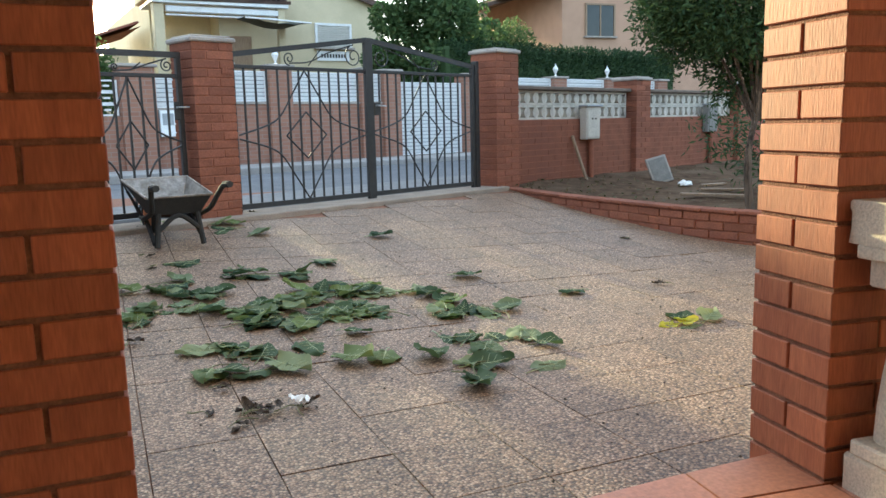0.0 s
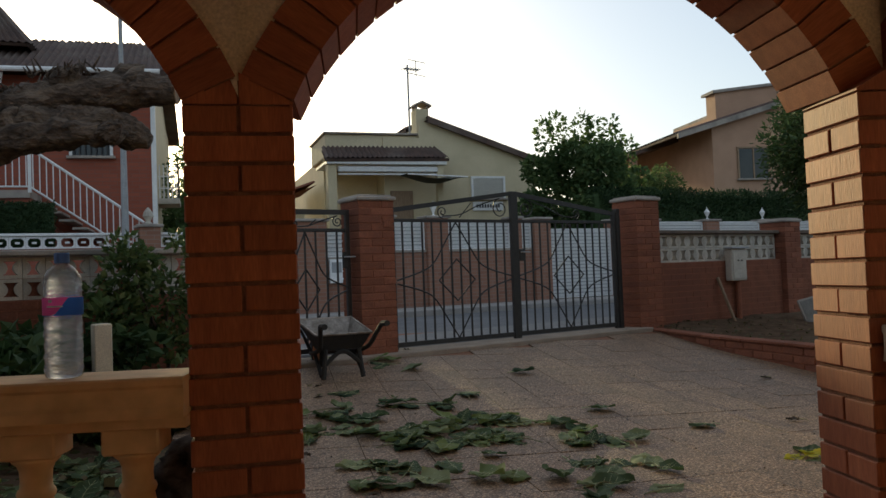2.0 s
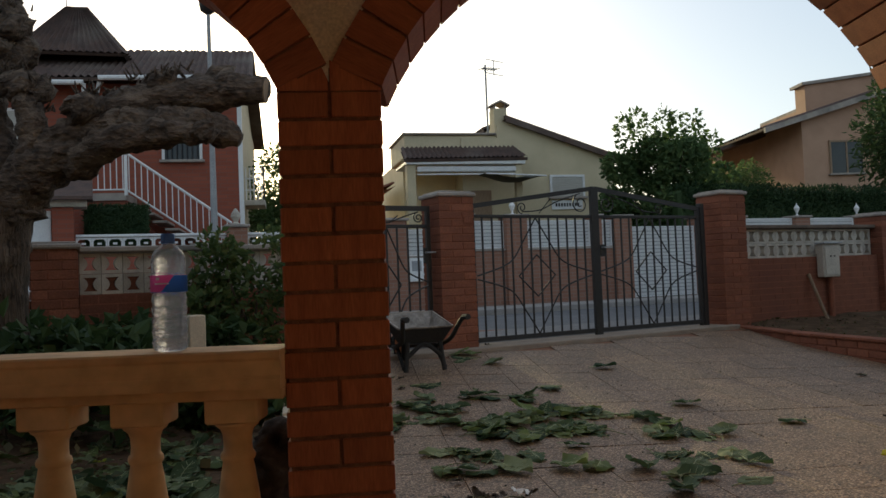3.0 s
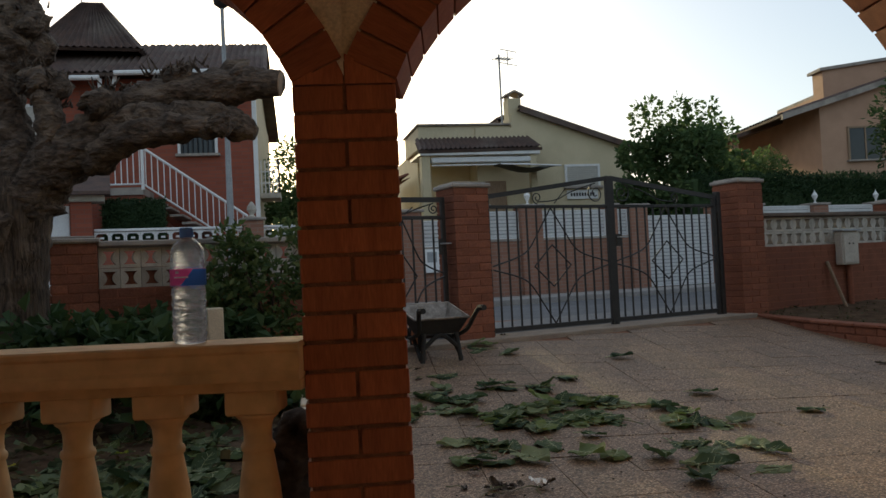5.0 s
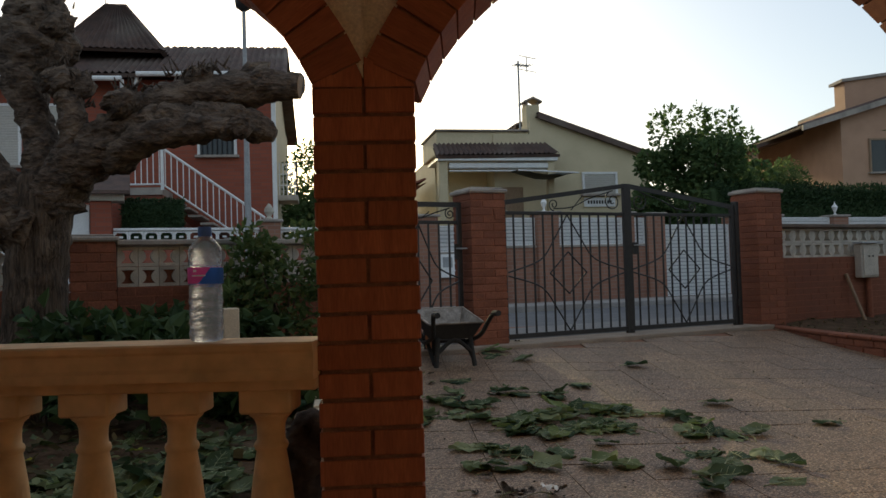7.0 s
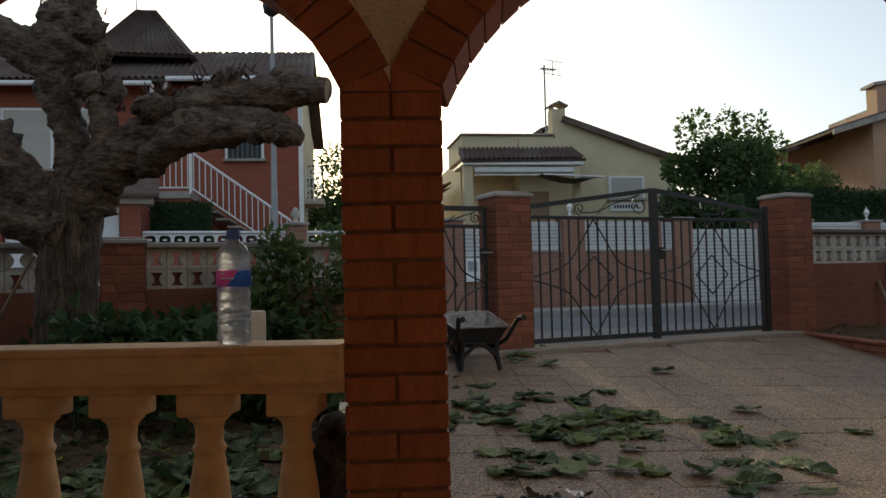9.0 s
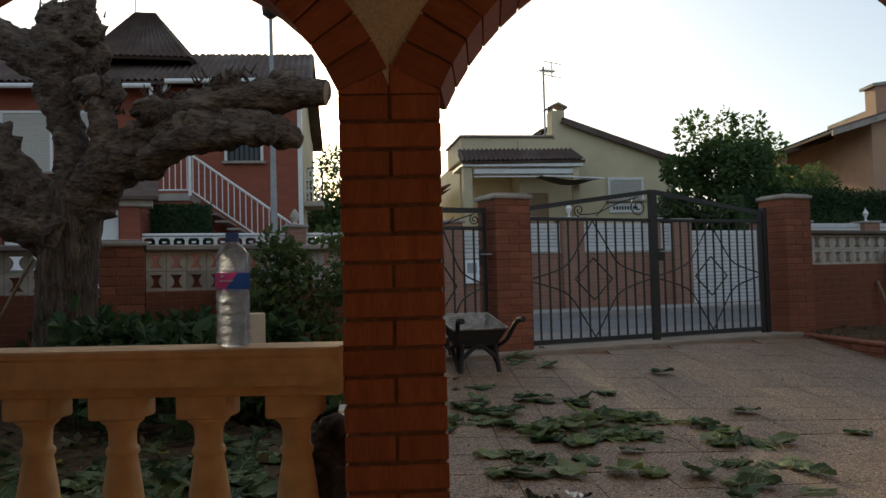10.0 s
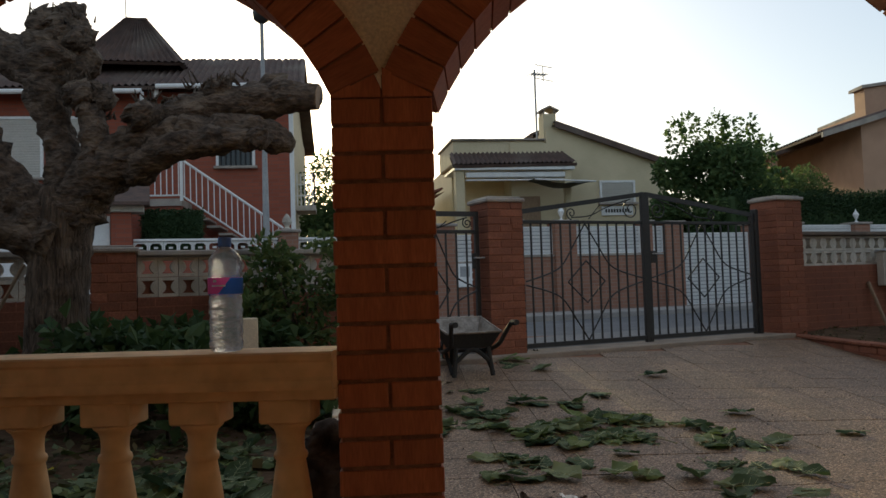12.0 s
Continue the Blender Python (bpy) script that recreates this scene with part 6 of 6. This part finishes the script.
ring = [(0, 0.62 + 0.145 * math.cos(a), 0.175 + 0.145 * math.sin(a)) for a in [2 * math.pi * k / 20 for k in range(21)]]
wh = part("wheel", MB().tube(ring, 0.04, 8, cap=False), BLACK, wb, "black rubber tyre", smooth=True)
part("rim_disc", MB().lathe([(0.12, -0.03), (0.12, 0.03)], 18, pose(0, 0.62, 0.175, 0, 90, 0)), surf("orange_paint", (0.5, 0.16, 0.04), (0.4, 0.12, 0.03), 6, 0.6, 0.1), wh, "faded orange rim")

# ---- water bottle on the rail ----
def clear(name):
    """Thin clear plastic: mostly see-through, with gloss and a little pale scatter."""
    m = bpy.data.materials.new(name)
    m.use_nodes = True
    n, l = m.node_tree.nodes, m.node_tree.links
    tp_, gl, tl = n.new("ShaderNodeBsdfTransparent"), n.new("ShaderNodeBsdfRefraction"), n.new("ShaderNodeBsdfTranslucent")
    tp_.inputs["Color"].default_value = (0.98, 0.985, 0.99, 1)
    gl.inputs["IOR"].default_value, gl.inputs["Roughness"].default_value = 1.28, 0.02
    tl.inputs["Color"].default_value = (0.8, 0.83, 0.85, 1)
    gs = n.new("ShaderNodeBsdfGlossy")
    gs.inputs["Roughness"].default_value = 0.06
    m1, m2, m3 = n.new("ShaderNodeMixShader"), n.new("ShaderNodeMixShader"), n.new("ShaderNodeMixShader")
    m1.inputs[0].default_value, m2.inputs[0].default_value = 0.6, 0.09
    co, nz, bp = n.new("ShaderNodeTexCoord"), n.new("ShaderNodeTexNoise"), n.new("ShaderNodeBump")
    mp = n.new("ShaderNodeMapping")
    mp.inputs["Scale"].default_value = (48, 48, 130)
    l.new(co.outputs["Object"], mp.inputs["Vector"]), l.new(mp.outputs[0], nz.inputs["Vector"])
    nz.inputs["Scale"].default_value = 1.0
    bp.inputs["Strength"].default_value, bp.inputs["Distance"].default_value = 1.0, 0.012
    l.new(nz.outputs["Fac"], bp.inputs["Height"])
    for sh_ in (gl, gs):
        l.new(bp.outputs["Normal"], sh_.inputs["Normal"])
    fr = n.new("ShaderNodeFresnel")
    fr.inputs["IOR"].default_value = 1.45
    l.new(tp_.outputs[0], m1.inputs[1]), l.new(gl.outputs[0], m1.inputs[2])
    l.new(m1.outputs[0], m2.inputs[1]), l.new(tl.outputs[0], m2.inputs[2])
    l.new(fr.outputs[0], m3.inputs[0]), l.new(m2.outputs[0], m3.inputs[1]), l.new(gs.outputs[0], m3.inputs[2])
    l.new(m3.outputs[0], n["Material Output"].inputs["Surface"])
    return m


bt = thing("water_bottle", pose(-2.165, 0.04, 0.8662), "clear ribbed plastic water bottle with blue cap on the handrail", "bottle")
prof = [(0.032, 0.0), (0.043, 0.004), (0.0465, 0.015)]
for k in range(34):
    z = 0.018 + k * 0.0058
    prof.append((0.0462 + 0.0013 * math.sin(k * 1.25), z))
prof += [(0.0465, 0.218), (0.0465, 0.252), (0.0445, 0.262), (0.036, 0.276), (0.0245, 0.288), (0.017, 0.293), (0.0155, 0.296)]
bb_ = MB().lathe(prof, 28)
bb_.v = [(x * (1 + 0.014 * noise.noise((x * 60, y * 60, z * 90))), y * (1 + 0.014 * noise.noise((x * 60 + 5, y * 60, z * 90))), z) for x, y, z in bb_.v]
part("bottle_body", bb_, clear("clear_plastic_and_water"), bt, smooth=True)
part("cap", MB().lathe([(0.0175, 0.296), (0.0185, 0.298), (0.0185, 0.32), (0.0165, 0.323)], 20), leafmat("blue_cap", (0.2, 0.36, 0.66), (0.2, 0.36, 0.66), (0.2, 0.36, 0.66), 0.4, 0.4), bt, "blue screw cap")
lab_p, lab_b = MB(), MB()
pk = leafmat("pink_label", (0.85, 0.12, 0.36), (0.85, 0.12, 0.36), (0.85, 0.12, 0.36), 0.4, 0.5)
bl = leafmat("blue_label", (0.06, 0.2, 0.6), (0.06, 0.2, 0.6), (0.06, 0.2, 0.6), 0.4, 0.5)
rp, rb = [[], []], [[], []]
for k in range(41):
    a = 2 * math.pi * k / 40
    co, si = 0.0488 * math.cos(a), 0.0488 * math.sin(a)
    # the pink field turns into blue along a slanting sweep
    deg = (math.degrees(a) + 180) % 360 - 180
    f = max(0.0, min(1.0, (deg + 94) / 40)) if deg < 110 else 0.0
    cut = 0.1628 + 0.044 * f
    rb[0].append((co, si, 0.162)), rb[1].append((co, si, cut))
    rp[0].append((co, si, cut + 0.0005)), rp[1].append((co, si, 0.208))
lb = part("label_band", lab_b.sheet(rb), bl, bt, "blue printed label", smooth=True)
part("label_field", lab_p.sheet(rp), pk, lb, "pink printed label", smooth=True)
txt = MB()
for k, (a0, a1, z, hh) in enumerate(((-118, -70, 0.183, 0.004), (-112, -100, 0.195, 0.007))):
    arc = [radians(a0 + (a1 - a0) * i / 8) for i in range(9)]
    txt.sheet([[(0.0494 * math.cos(a), 0.0494 * math.sin(a), z) for a in arc], [(0.0494 * math.cos(a), 0.0494 * math.sin(a), z + hh) for a in arc]])
part("label_print", txt, WHITE, lb, "pale printed bars")

# ---- drive tiles, rows turned a little from the porch ----
struct("drive_bed", MB().sheet([[(x, y, rise(x, y) - 0.014) for x in [np.interp(y, [0.3, 1.3, 3.1, 4.9, 6.0], [-1.95, -2.15, -2.5, -2.9, -3.2]) + 0.35 * i for i in range(22)]] for y in [-0.1 + 0.35 * j for j in range(27)]]), MORTAR, "sand bed of the tiled drive", smooth=True)
drive = bpy.data.objects["drive_bed"]
TS, TA = 0.385, radians(7.6)
tilemesh = [MB().cbox(0.002, TS - 0.002, 0.002, TS - 0.002, -0.02, 0.0, 0.0006).mesh("drive_tile", AGG) for _ in range(1)]
ca, sa = math.cos(TA), math.sin(TA)


def inside(x, y):
    u = (Vector((x, y)) - Vector((0.247, 7.16))).dot(NORMAL)
    s = (Vector((x, y)) - Vector((0.247, 7.16))).dot(Vector((0.8660254, 0.5)))
    if u > -0.36 or y < 0.0 or s < -3.2 and u > -0.6:
        return False
    kx = np.interp(y, [0.3, 1.3, 3.1, 4.9, 6.0], [-1.95, -2.15, -2.5, -2.9, -3.2])
    ex = np.interp(-y, [-q[1] for q in BED_EDGE], [q[0] for q in BED_EDGE])
    return kx + 0.0 < x < ex + 0.25


rest = MB()
count = 0
cells = []
for i in range(-14, 18):
    for j in range(-7, 26):
        # corner of the tile
        x = -1.238 + (i * ca - j * sa) * TS
        y = 0.964 + (i * sa + j * ca) * TS
        cx, cy = x + (ca - sa) * TS / 2, y + (sa + ca) * TS / 2
        if inside(cx, cy):
            cells.append((cy - 0.3 * abs(cx), i, j, x, y, cx, cy))
cells.sort()
for _, i, j, x, y, cx, cy in cells:
    e = 0.1
    gx, gy = (rise(cx + e, cy) - rise(cx - e, cy)) / (2 * e), (rise(cx, cy + e) - rise(cx, cy - e)) / (2 * e)
    zx, zy = Vector((ca, sa, ca * gx + sa * gy)).normalized(), Vector((-sa, ca, -sa * gx + ca * gy)).normalized()
    zn = zx.cross(zy)
    m = Matrix((zx, zy, zn)).transposed().to_4x4()
    r2 = random.Random(i * 100 + j)
    c = Vector((cx, cy, rise(cx, cy) + r2.uniform(-0.0015, 0.0015)))
    m.translation = c - zx * TS / 2 - zy * TS / 2
    if count < 300:
        part("tile", tilemesh[0], None, drive, m=m)
    else:
        rest.box(0.003, TS - 0.003, 0.003, TS - 0.003, -0.02, 0.0, m)
    count += 1
if rest.v:
    tagged(part("tiles", rest, AGG, drive), kind="stuff")
